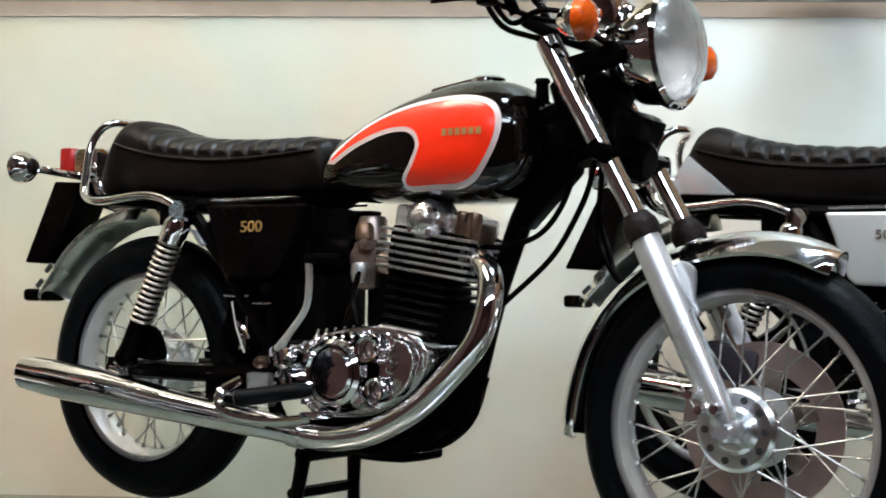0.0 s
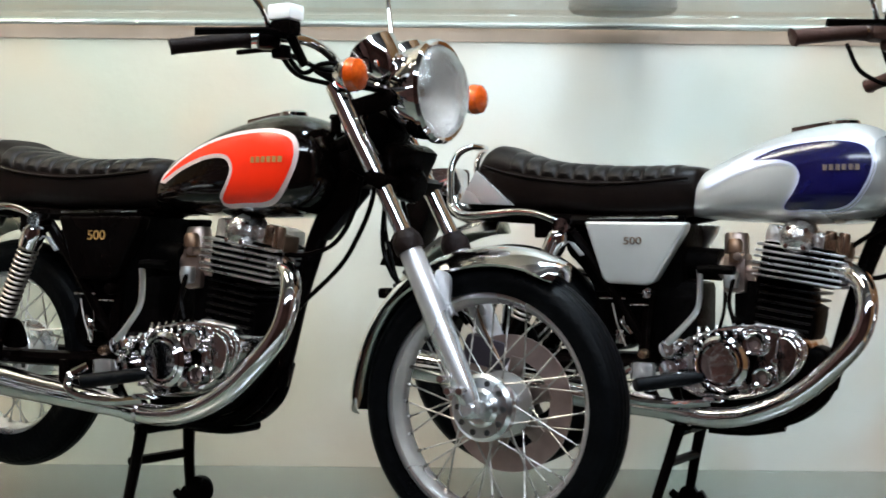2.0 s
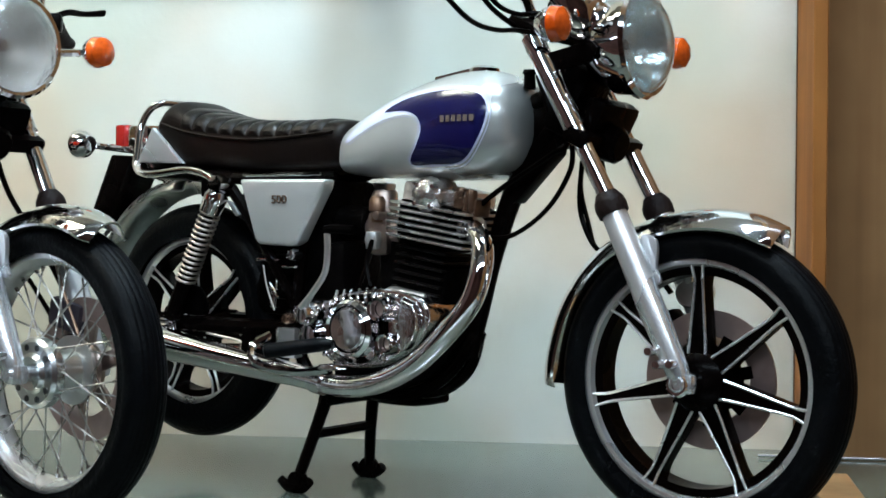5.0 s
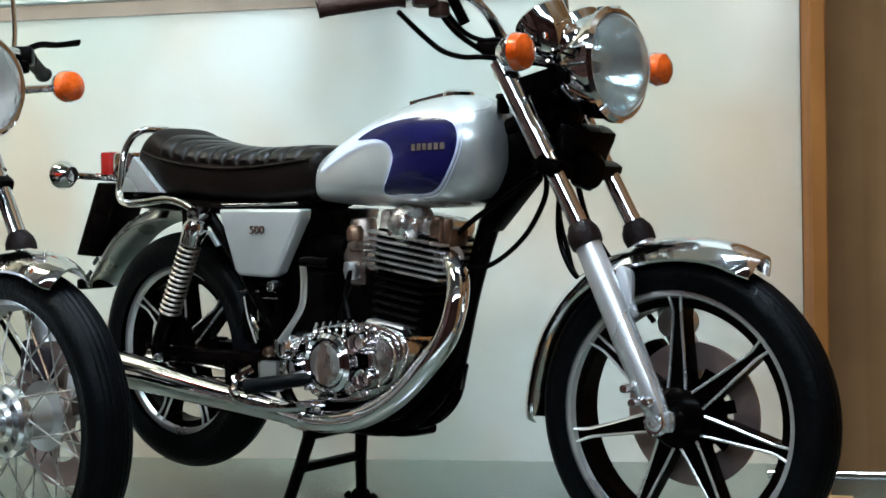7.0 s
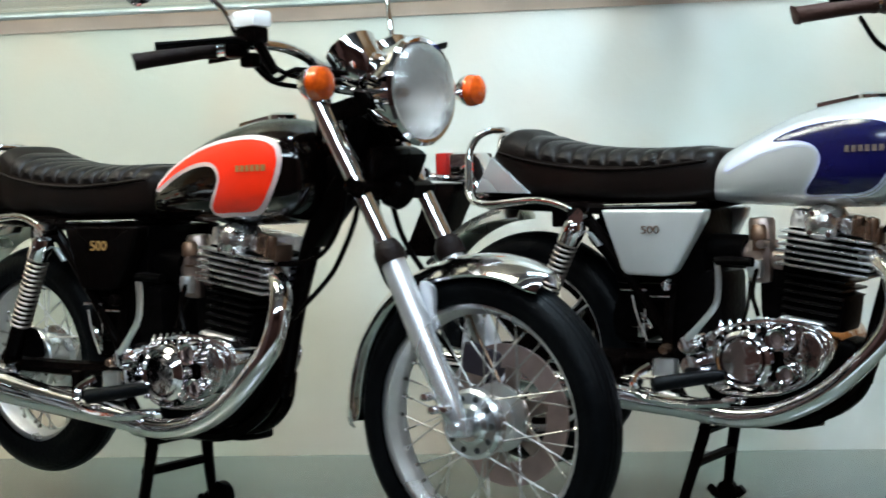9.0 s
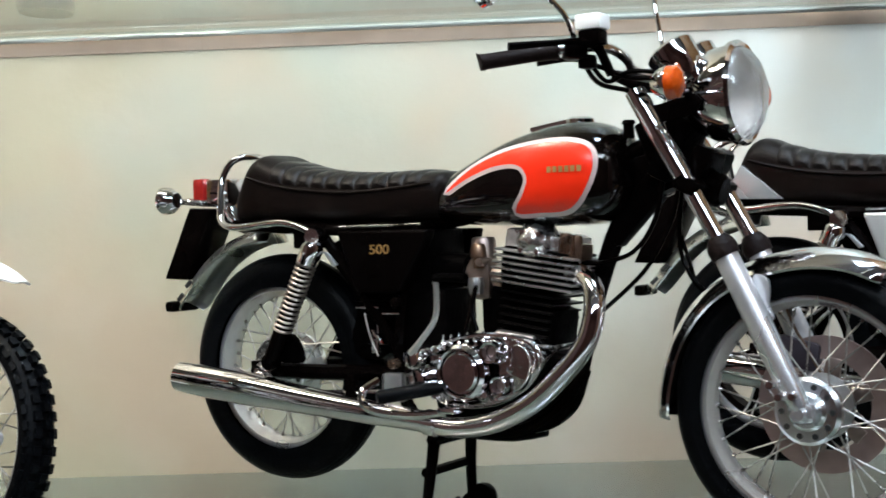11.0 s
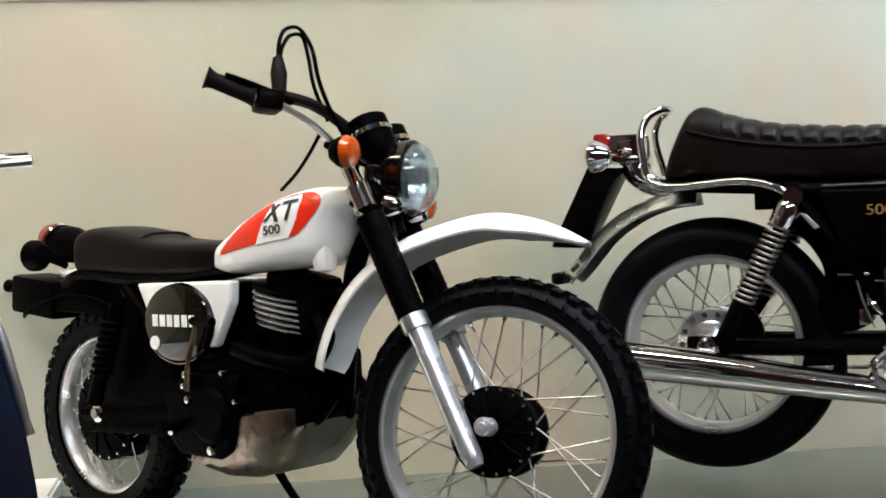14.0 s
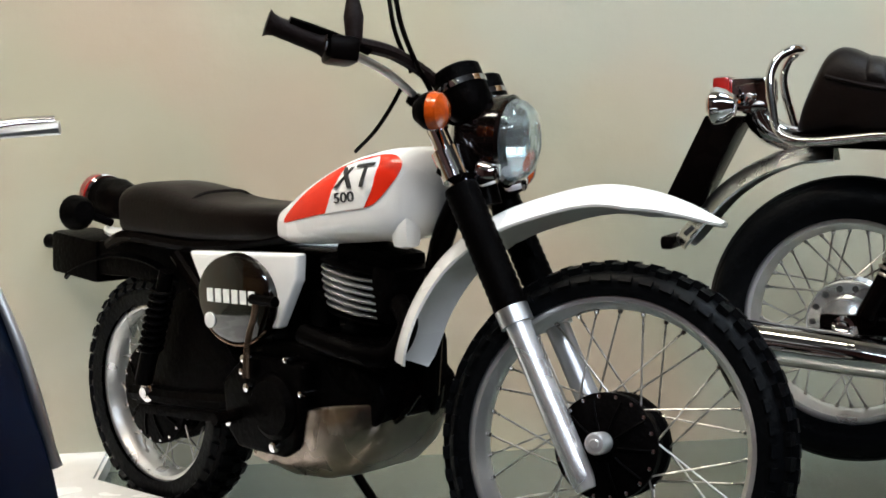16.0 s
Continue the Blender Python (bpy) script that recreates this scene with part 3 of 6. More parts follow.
WOOD = wood_material("varnished_brown_wood", (0.26, 0.145, 0.062), (0.15, 0.072, 0.026))
TRIMWOOD = wood_material("orange_brown_wood_batten", (0.21, 0.082, 0.018), (0.13, 0.042, 0.008))
RAILWOOD = mat("pinkish_brown_ledge", (0.35, 0.255, 0.185), 0.45, vary=0.14, scale=80)
EDGEGLINT = mat("edge_glint_metal", (0.50, 0.53, 0.49), 0.07, 0.6, vary=0.05, scale=60, bump=1.0, bump_scale=40)
ROOM = mat("dim_room_paint", (0.17, 0.082, 0.062), 0.7, vary=0.6, scale=14)
ROOMFLOOR = mat("room_floor_tiles", (0.03, 0.024, 0.02), 0.4, vary=0.25, scale=6)
ROOMCEIL = mat("room_ceiling_paint", (0.12, 0.11, 0.105), 0.8, vary=0.05, scale=4)
ROOMBASE = mat("grey_base_plastic", (0.16, 0.15, 0.15), 0.5, vary=0.1)


def glass(name, colour):
    m = bpy.data.materials.new(name)
    m.use_nodes = True
    p = m.node_tree.nodes["Principled BSDF"]
    p.inputs["Base Color"].default_value = (*colour, 1)
    p.inputs["Roughness"].default_value = 0.02
    p.inputs["Transmission Weight"].default_value = 1
    p.inputs["IOR"].default_value = 1.25
    return m


CLEAR = glass("clear_glass", (0.90, 0.985, 0.945))

WALL_Y = WALL_AT * U
TOP = 1.30 * U
SHELF_Y = -0.15
END_X = 0.36
SIDE_X = SIDE_AT * U


ASKEW = Matrix.Translation((0.09, WALL_Y, 0)) @ Matrix.Rotation(0.03, 4, "Z") @ Matrix.Translation((-0.09, -WALL_Y, 0))


def askew(bm):
    """Turned with the back panel, which stands a little out of square to the shelf."""
    bm.transform(ASKEW)
    return bm


def slab(x0, x1, y0, y1, z0, z1, bevel=0.0):
    return box(((x0 + x1) / 2, (y0 + y1) / 2, (z0 + z1) / 2), (x1 - x0, y1 - y0, z1 - z0), bevel)


structure("wall_back", askew(slab(-1.16, SIDE_X - 0.0001, WALL_Y, WALL_Y + 0.012, -0.05, 0.8)), WALLPAINT, "cream painted back panel of the display cabinet with faint patches, tan at the far end")
structure("shelf_lower", slab(-1.2, END_X - 0.0002, SHELF_Y, WALL_Y + 0.008, -0.008, 0, 0.0008), SHELFGLASS, "greyish green glossy glass shelf carrying the model motorcycles")
structure("post", slab(SIDE_X, SIDE_X + 0.0036, 0.021, WALL_Y + 0.004, 0.0002, 0.8, 0.0004), TRIMWOOD, "orange-brown wooden post at the end of the back panel")
structure("wall_end", slab(SIDE_X + 0.0037, END_X, 0.054, WALL_Y + 0.012, 0.0002, 0.8, 0.0004), WOOD, "varnished brown wooden panel beyond the post")
structure("foot_strip", tube([(0.272, 0.0505, 0.0007), (END_X - 0.001, 0.0505, 0.0007)], 0.0005, 8, 1), CHROME, "thin bright metal strip at the foot of the panel")
structure("side_rail", slab(0.2805, 0.2905, SHELF_Y, 0.011, 0.0002, 0.0030, 0.0004), WOOD, "low wooden rail on the shelf beside the last wheel")
structure("side_panel", slab(END_X, END_X + 0.03, -0.24, WALL_Y + 0.012, -0.05, 0.8, 0.001), WOOD, "varnished brown wooden side panel of the cabinet")
structure("ledge", askew(slab(-1.16, SIDE_X - 0.0008, WALL_Y - 0.0004, WALL_Y - 0.0001, TOP - 0.0003, TOP + 0.0044)), RAILWOOD, "thin brown ledge carrying the upper glass shelf")
up = structure("shelf_upper", askew(slab(-1.16, SIDE_X - 0.003, -0.12, WALL_Y - 0.0004, TOP + 0.0047, TOP + 0.0107, 0.0005)), CLEAR, "clear glass upper shelf with greenish edges")
up.visible_shadow = False
# thin metal rod added to show the lamp glints of the glass edge
rod = tube([(-1.16, WALL_Y - 0.0021, TOP + 0.0043), (SIDE_X - 0.001, WALL_Y - 0.0021, TOP + 0.0043)], 0.0008, 8, 1)
structure("edge_glint_rod", askew(rod), EDGEGLINT, "thin metal rod standing in for the glints on the glass shelf edge")
SC[0] = 1
for cx, cy, rx, ry in ((-0.68, 0.17, 0.075, 0.105), (1.62, 0.48, 0.16, 0.10)):
    bm = lathe([(0.0, 0.0), (0.93, 0.0), (1.0, 0.004), (1.0, 0.010), (0.9, 0.014), (0.0, 0.014)], (0, 0, 0), (0, 0, 1), 40)
    bm.transform(Matrix.Translation((cx * U, cy * U, TOP + 0.011)) @ Matrix.Diagonal((rx * U, ry * U, 0.3, 1)))
    tagged(part("display_base", bm, ROOMBASE, None, "dark grey rounded display base on the glass shelf"), category="base", group="bases on the upper shelf")
# the rest of the cabinet
structure("side_panel_far", slab(-1.23, -1.2002, -0.24, WALL_Y, -0.05, 0.8, 0.001), WOOD, "varnished brown wooden side panel of the cabinet")
# the top is out of view; its pale lining is added to bounce light
structure("cabinet_top", slab(-1.23, END_X + 0.03, -0.24, WALL_Y + 0.012, 0.8004, 0.82, 0.001), TOPPAINT, "unseen cabinet top, lined pale to bounce light down")
structure("cabinet_base", slab(-1.23, END_X + 0.03, SHELF_Y - 0.002, WALL_Y + 0.012, -1.0996, -0.0504, 0.002), WOOD, "varnished brown wooden base of the cabinet")
structure("shelf_support", slab(-1.1998, END_X - 0.0002, SHELF_Y + 0.002, WALL_Y - 0.002, -0.05, -0.0084), WOOD, "wooden board under the glass shelf")
# the room behind the camera: unseen, added and toned for the chrome's reflections
structure("room_floor", slab(-1.9, 1.9, -2.8, 0.3, -1.12, -1.1), ROOMFLOOR, "dark tiled floor of the showroom")
structure("room_ceiling", slab(-1.9, 1.9, -2.8, 0.3, 1.6, 1.62), ROOMCEIL, "dark grey ceiling closing the unseen room")
structure("room_wall_front", slab(-1.9, 1.9, -2.82, -2.8, -1.1, 1.6), ROOM, "dim painted wall of the showroom")
structure("room_wall_left", slab(-1.92, -1.9, -2.8, 0.3, -1.1, 1.6), ROOM, "dim painted wall of the showroom")
structure("room_wall_right", slab(1.9, 1.92, -2.8, 0.3, -1.1, 1.6), ROOM, "dim painted wall of the showroom")
structure("room_wall_back", slab(-1.9, 1.9, 0.3, 0.32, -1.1, 1.6), ROOM, "dim painted wall of the showroom")


# ---- road motorcycle ----
TANK = [(0.488, 0.765, 0.80, 0.035), (0.50, 0.745, 0.822, 0.06), (0.53, 0.735, 0.842, 0.088), (0.60, 0.728, 0.878, 0.108), (0.70, 0.722, 0.922, 0.124), (0.80, 0.718, 0.948, 0.132), (0.88, 0.717, 0.957, 0.134), (0.94, 0.722, 0.949, 0.128), (0.985, 0.745, 0.924, 0.110), (1.010, 0.78, 0.885, 0.075), (1.018, 0.81, 0.855, 0.035)]
STRIPE = [(0.565, 0.806), (0.624, 0.852), (0.695, 0.883), (0.78, 0.902), (0.88, 0.908), (0.94, 0.896), (0.962, 0.866), (0.955, 0.82), (0.925, 0.772), (0.885, 0.751), (0.82, 0.749), (0.761, 0.751), (0.787, 0.79), (0.801, 0.826), (0.787, 0.853), (0.755, 0.863), (0.70, 0.858), (0.63, 0.836)]

FILL = [(0.685, 0.869), (0.735, 0.892), (0.80, 0.904), (0.88, 0.908), (0.94, 0.896), (0.962, 0.866), (0.955, 0.82), (0.925, 0.772), (0.885, 0.751), (0.82, 0.749), (0.761, 0.751), (0.787, 0.79), (0.801, 0.826), (0.787, 0.853), (0.755, 0.866), (0.72, 0.868)]


def road_bike(label, paint, stripe, line, cover_paint, cast, steer, tail_cowl, bar_z=0.0):
    SC[0] = U
    TURN[0] = None
    thing = tagged(new("model_motorcycle"), label, "model motorcycle", "model motorcycles on the shelf")
    FA, RA = (1.405, 0, 0.312), (0, 0, 0.375)

    # rear wheel
    if cast:
        cast_wheel("rear_wheel", thing, RA, 0.215, 0.297, 0.056, 0.032, 0, "rear wheel with seven black cast spokes")
    else:
        spoked_wheel("rear_wheel", thing, RA, 0.215, 0.297, 0.056, 0.032, None, 0, hubmat=ALU, hub_r=0.085, drum=True, label="rear wheel with a polished rim and wire spokes")
    # swinging arm, axle plates, chain side
    sw = bmesh.new()
    for s in (-1, 1):
        tube([(-0.04, s * 0.095, 0.374), (0.2, s * 0.095, 0.372), (0.43, s * 0.09, 0.375)], 0.02, 8, 2, bm=sw)
        box((-0.01, s * 0.098, 0.375), (0.075, 0.016, 0.046), 0.005, bm=sw)
    tube([(0.42, -0.1, 0.375), (0.42, 0.1, 0.375)], 0.026, 10, 1, bm=sw)
    part("swinging_arm", sw, FRAME, thing)
    nut = bmesh.new()
    lathe([(0.0, -0.135), (0.012, -0.135), (0.014, -0.12), (0.022, -0.118), (0.022, -0.1)], (0, 0, 0.375), (0, 1, 0), 12, bm=nut)
    part("axle_nut", nut, CHROME, thing)
    part("brake_rod", tube([(0.03, -0.125, 0.318), (0.25, -0.14, 0.33), (0.42, -0.15, 0.335)], 0.005, 6, 2), CHROME, thing)
    part("brake_arm", tube([(0.03, -0.12, 0.318), (0.018, -0.112, 0.375)], 0.009, 6, 1), ALU, thing)

    # suspension units
    for s in (-1, 1):
        top, low = Vector((0.212, s * 0.148, 0.712)), Vector((0.05, s * 0.142, 0.40))
        d = (low - top)
        sh = bmesh.new()
        tube([top + d * 0.42, top + d * 0.62, low], (0.017, 0.022, 0.022), 12, 2, bm=sh)
        lathe([(0.0, -0.016), (0.02, -0.016), (0.022, 0.0), (0.02, 0.016), (0.0, 0.016)], low, (0, 1, 0), 14, bm=sh)
        unit = part("shock_absorber", sh, FRAME, thing)
        cap = tube([top + d * 0.02, top + d * 0.08, top + d * 0.2], (0.017, 0.029, 0.028), 14, 2)
        lathe([(0.0, -0.02), (0.022, -0.02), (0.025, 0.0), (0.022, 0.02), (0.0, 0.02)], top, (0, 1, 0), 14, bm=cap)
        part("shock_cap", cap, CHROME, unit, "chrome cap")
        spring(unit, top + d * 0.18, top + d * 0.74, 0.0236, 15, 0.0038, SPRINGSTEEL)
        part("damper_rod", tube([top + d * 0.1, top + d * 0.7], 0.012, 8, 1), MATTBLACK, unit)

    # rear mudguard, plate carrier, tail
    guard([(-0.03, 0.742), (-0.108, 0.734), (-0.19, 0.706), (-0.268, 0.654), (-0.328, 0.588), (-0.366, 0.546)], 0.062, thing, "rear_mudguard", BRIGHTSTEEL, "bright steel rear mudguard with slots", 0.035)
    for x, z in ((-0.322, 0.562), (-0.292, 0.598)):
        part("mudguard_slot", box((x, -0.0615, z), (0.026, 0.006, 0.011), 0.002, Matrix.Rotation(radians(-42), 3, "Y")), INK, thing)
    rod = box((-0.374, 0, 0.535), (0.03, 0.11, 0.03), 0.010)
    part("reflector_mount", rod, FRAME, thing)
    pl = plate([(-0.287, 0.803), (-0.205, 0.798), (-0.308, 0.608), (-0.385, 0.612)], -0.055, 0.055, 0.006)
    part("number_plate_carrier", pl, FRAME, thing, "blank black plate carrier")
    tl = box((-0.195, 0, 0.843), (0.085, 0.10, 0.072), 0.014)
    tube([(-0.19, 0, 0.81), (-0.165, 0, 0.77), (-0.12, 0, 0.75), (-0.05, 0, 0.748)], (0.032, 0.03, 0.026, 0.022), 12, 3, bm=tl)
    tail = part("tail_light", tl, CHROME, thing, "chromed tail lamp housing")
    part("lens", box((-0.252, 0, 0.848), (0.038, 0.115, 0.068), 0.01), REDLENS, tail, "red rear lens")
    for s in (-1, 1):
        indicator(thing, (-0.216, s * 0.205, 0.820), (-0.20, s * 0.03, 0.81), (-1, 0, 0), sunk=True)
    # grab rail
    R = [(0.212, 0.148, 0.705), (0.178, 0.148, 0.732), (0.09, 0.14, 0.752), (-0.06, 0.128, 0.744), (-0.122, 0.112, 0.762), (-0.140, 0.092, 0.815), (-0.148, 0.074, 0.872), (-0.134, 0.060, 0.912), (-0.108, 0.045, 0.93), (-0.096, 0.018, 0.932)]
    part("grab_rail", tube([(x, -y, z) for x, y, z in R] + [(x, y, z) for x, y, z in R[::-1]], 0.0095, 10, 5), CHROME, thing, "bent chrome tube grab rail")

    # seat
    SEAT = [(-0.090, 0.762, 0.785, 0.085), (-0.077, 0.752, 0.828, 0.104), (-0.052, 0.748, 0.886, 0.114), (-0.032, 0.748, 0.919, 0.117), (0.0, 0.750, 0.931, 0.119), (0.06, 0.742, 0.905, 0.125), (0.15, 0.745, 0.882, 0.126), (0.25, 0.737, 0.870, 0.126), (0.35, 0.735, 0.864, 0.122), (0.45, 0.735, 0.863, 0.112), (0.53, 0.742, 0.862, 0.095), (0.555, 0.76, 0.845, 0.07)]
    xs = [s[0] for s in SEAT]
    st = []
    for x in np.arange(xs[0], xs[-1] + 1e-6, 0.005):
        zb, zt, w = hull_at(SEAT, x)
        st.append((x, zb, zt, w))
    seat = part("seat", hull(st, 3.4, 36, 0.5, ripple=[s[0] for s in st]), VINYL, thing, "black ribbed vinyl dual seat")
    for k in range(10):
        part("seat_rib", seat_rib(SEAT, 0.045 + k * 0.045, 0.0435), RIBVINYL, seat, "padded rib of the seat")
    side = hull_side(SEAT, 3.4, 0.5)
    for sg in (1, -1):
        pts = [(x, sg * (side(x, z) - 0.002), z) for x, z in smooth2d([(-0.03, 0.872), (0.05, 0.85), (0.15, 0.832), (0.28, 0.82), (0.4, 0.822), (0.52, 0.832)], 4, False)]
        part("piping", tube(pts, 0.0038, 6, 1), VINYL, seat)
        part("seat_trim", tube([(0.27, sg * 0.129, 0.735), (0.5, sg * 0.115, 0.735)], 0.0035, 6, 2), CHROME, seat, "thin bright trim strip")
    if tail_cowl:
        for sg in (-1, 1):
            cw = plate([(-0.098, 0.775), (-0.045, 0.862), (0.062, 0.768)], sg * 0.112, sg * 0.132, 0.005)
            part("tail_cowl", cw, cover_paint, thing, "silver triangular tail cowl")
    part("seat_base", box((0.16, 0, 0.752), (0.42, 0.19, 0.03), 0.01), FRAME, thing)

    # tank
    tank = part("fuel_tank", hull(TANK, 2.6, 40), paint, thing, label.split(" and ")[0].split(" with ")[0] and ("glossy black tank" if paint is GLOSSBLACK else "silver metallic tank"))
    surf = hull_side(TANK)
    shape = smooth2d(STRIPE, 4)
    fill = smooth2d(FILL, 4)
    for sg in (1, -1):
        for out, m, lift, nm in ((0.0095, line, 0.0012, "stripe_border"), (0.0075, paint, 0.0018, "stripe_gap"), (0.0042, line, 0.0024, "stripe_line"), (0.0, stripe, 0.0032, "stripe_panel")):
            if nm == "stripe_gap" and paint is GLOSSBLACK:
                continue
            bm = decal(grow(shape, out) if out else (fill if cast else shape), surf, lift)
            if sg < 0:
                bm.transform(Matrix.Diagonal((1, -1, 1, 1)))
            part(nm, bm, m, tank)
        # maker's badge as plain bars
        for k in range(6):
            x = 0.855 + k * 0.0145
            b = decal([(x, 0.838), (x + 0.0105, 0.8378), (x + 0.0105, 0.8515), (x, 0.852)], surf, 0.005, 0.02)
            if sg < 0:
                b.transform(Matrix.Diagonal((1, -1, 1, 1)))
            part("badge_bar", b, GOLD if not tail_cowl else DULLPRINT, tank)
    cap = lathe([(0.0, 0.012), (0.026, 0.011), (0.034, 0.006), (0.036, -0.006)], (0.875, 0, 0.957), (0.02, 0, 1), 28)
    box((0.80, 0, 0.952), (0.10, 0.034, 0.013), 0.004, Matrix.Rotation(radians(-8), 3, "Y"), bm=cap)
    part("filler_cap", cap, CHROME, tank, "chrome filler cap with hinge")

    # side covers with the model number
    for sg in (-1, 1):
        cv = plate([(0.262, 0.726), (0.53, 0.722), (0.524, 0.70), (0.448, 0.578), (0.425, 0.568), (0.325, 0.572), (0.312, 0.585)], sg * 0.095, sg * 0.136, 0.012, seg=3)
        c = part("side_cover", cv, cover_paint, thing)
        if sg < 0:
            lettering("500", 0.033 if not tail_cowl else 0.027, c, GOLD if not tail_cowl else BRASS, 0.392, -0.1372, 0.676, wide=1.2)
            part("cover_knob", lathe([(0.0, -0.012), (0.012, -0.01), (0.015, 0.004), (0.012, 0.02)], (0.43, -0.128, 0.548), (0, 1, 0), 14), CHROME if tail_cowl else FRAME, c)

    # frame
    fr = bmesh.new()
    tube([(1.07, 0, 0.90), (0.9, 0, 0.84), (0.6, 0, 0.76), (0.4, 0, 0.735)], 0.024, 10, 4, bm=fr)
    tube([(1.045, 0, 0.945), (1.10, 0, 0.79)], 0.034, 14, 1, bm=fr)
    tube([(1.07, 0, 0.83), (0.97, 0, 0.72), (0.905, 0, 0.56), (0.865, 0, 0.42), (0.84, 0, 0.33)], (0.03, 0.024, 0.021, 0.021, 0.021), 10, 4, bm=fr)
    plt = plate([(1.085, 0.88), (1.075, 0.77), (0.97, 0.665), (0.945, 0.68), (0.975, 0.77), (0.985, 0.86)], -0.022, 0.022, 0.006)
    fr = join(fr, plt)
    for s in (-1, 1):
        tube([(0.86, s * 0.01, 0.38), (0.812, s * 0.035, 0.295), (0.72, s * 0.05, 0.24), (0.60, s * 0.06, 0.235), (0.47, s * 0.08, 0.25), (0.41, s * 0.09, 0.36), (0.43, s * 0.085, 0.6), (0.47, s * 0.07, 0.735)], 0.016, 8, 5, bm=fr)
        tube([(0.50, s * 0.06, 0.74), (0.3, s * 0.10, 0.728), (0.1, s * 0.11, 0.738), (-0.10, s * 0.085, 0.75)], 0.015, 8, 4, bm=fr)
        tube([(0.41, s * 0.09, 0.42), (0.3, s * 0.11, 0.6), (0.20, s * 0.115, 0.725)], 0.014, 8, 3, bm=fr)
        box((0.17, s * 0.118, 0.715), (0.10, 0.012, 0.06), 0.006, bm=fr)
    part("frame", fr, FRAME, thing, "black tubular frame")
    air = part("air_box", box((0.385, 0, 0.635), (0.24, 0.17, 0.18), 0.02), MATTBLACK, thing)
    part("battery_box", box((0.47, -0.01, 0.48), (0.15, 0.15, 0.2), 0.02), MATTBLACK, thing)
    part("tool_box", box((0.34, 0.0, 0.50), (0.10, 0.14, 0.12), 0.012), MATTBLACK, thing)
    # black plate added only to fill the dark gap ahead of the rear wheel
    part("gap_plate", plate(smooth2d([(0.235, 0.42), (0.262, 0.53), (0.23, 0.60), (0.18, 0.655), (0.20, 0.70), (0.30, 0.71), (0.36, 0.62), (0.36, 0.42)], 3), -0.055, 0.055, 0.008), MATTBLACK, thing, "black plate filling the dark gap behind the side cover")
    part("intake_hose", tube([(0.50, -0.03, 0.625), (0.585, -0.03, 0.62)], 0.04, 14, 1), MATTBLACK, air)
    for x, z, w, h in ((0.33, 0.535, 0.07, 0.006), (0.36, 0.49, 0.006, 0.05), (0.40, 0.52, 0.05, 0.005), (0.47, 0.42, 0.02, 0.02), (0.35, 0.44, 0.02, 0.035)):
        part("cable_clip", box((x, -0.105, z), (w, 0.01, h), 0.002), CHROME, thing)

    part("inner_guard", plate(smooth2d([(0.05, 0.40), (0.048, 0.44), (0.066, 0.468), (0.10, 0.466), (0.124, 0.436), (0.128, 0.396)], 3), -0.118, -0.10, 0.006), MATTBLACK, thing, "black guard inside the shock absorber")
    part("gusset", plate([(0.220, 0.676), (0.236, 0.672), (0.264, 0.642), (0.252, 0.638)], -0.137, -0.128, 0.002), ALU, thing, "small silver frame gusset")
    part("linkage_rod", tube([(0.339, -0.132, 0.523), (0.352, -0.134, 0.475), (0.375, -0.132, 0.418)], 0.0022, 6, 3), SPRINGSTEEL, thing)
    part("linkage_clevis", tube([(0.364, -0.138, 0.482), (0.378, -0.140, 0.466), (0.391, -0.138, 0.449)], (0.004, 0.0065, 0.004), 8, 2), CHROME, thing)
    part("pivot_nut", lathe([(0.0, -0.018), (0.009, -0.017), (0.013, -0.008), (0.013, 0.012)], (0.421, -0.132, 0.400), (0, 1, 0), 12), BRASS, thing, "dull brass pivot nut")

    # engine
    LEAN = radians(9)
    ROT = Matrix.Rotation(LEAN, 3, "Y")
    AX, UP = Vector((math.cos(LEAN), 0, -math.sin(LEAN))), Vector((math.sin(LEAN), 0, math.cos(LEAN)))

    def eng(c, a, u, y=0.0):
        return Vector(c) + AX * a + UP * u + Vector((0, y, 0))
    B = (0.758, 0, 0.46)
    engine = part("engine", box(eng(B, -0.01, 0.03), (0.14, 0.14, 0.09), 0.02, ROT), MATTBLACK, thing, "single-cylinder engine with a polished crankcase")
    for k in range(6):
        part("cylinder_fin", box(eng(B, 0.004 * k / 6 - 0.016, 0.010 + k * 0.0185), (0.130 + 0.002 * k, 0.16, 0.006), 0.002, ROT), FINBLACK, engine)
    part("cylinder", box(eng(B, -0.016, 0.055), (0.115, 0.135, 0.13), 0.035, ROT), MATTBLACK, engine)
    for k in range(6):
        part("head_fin", box(eng(B, 0.006, 0.126 + k * 0.0146, -0.025), (0.218 - 0.003 * abs(k - 2), 0.155, 0.0058), 0.0022, ROT), ALU, engine, "polished cooling fin")
    part("cylinder_head", box(eng(B, 0.004, 0.165, -0.015), (0.195, 0.13, 0.095), 0.02, ROT), MATTBLACK, engine)
    hd = box(eng(B, -0.01, 0.222, 0.0), (0.17, 0.14, 0.05), 0.02, ROT)
    lathe([(0.0, -0.050), (0.018, -0.047), (0.033, -0.036), (0.043, -0.018), (0.046, 0.0), (0.046, 0.03)], eng(B, -0.012, 0.227, -0.06), (0, 1, 0), 28, bm=hd)
    cam_cover = part("cam_cover", hd, ROUGHCAST, engine, "polished round cam cover")
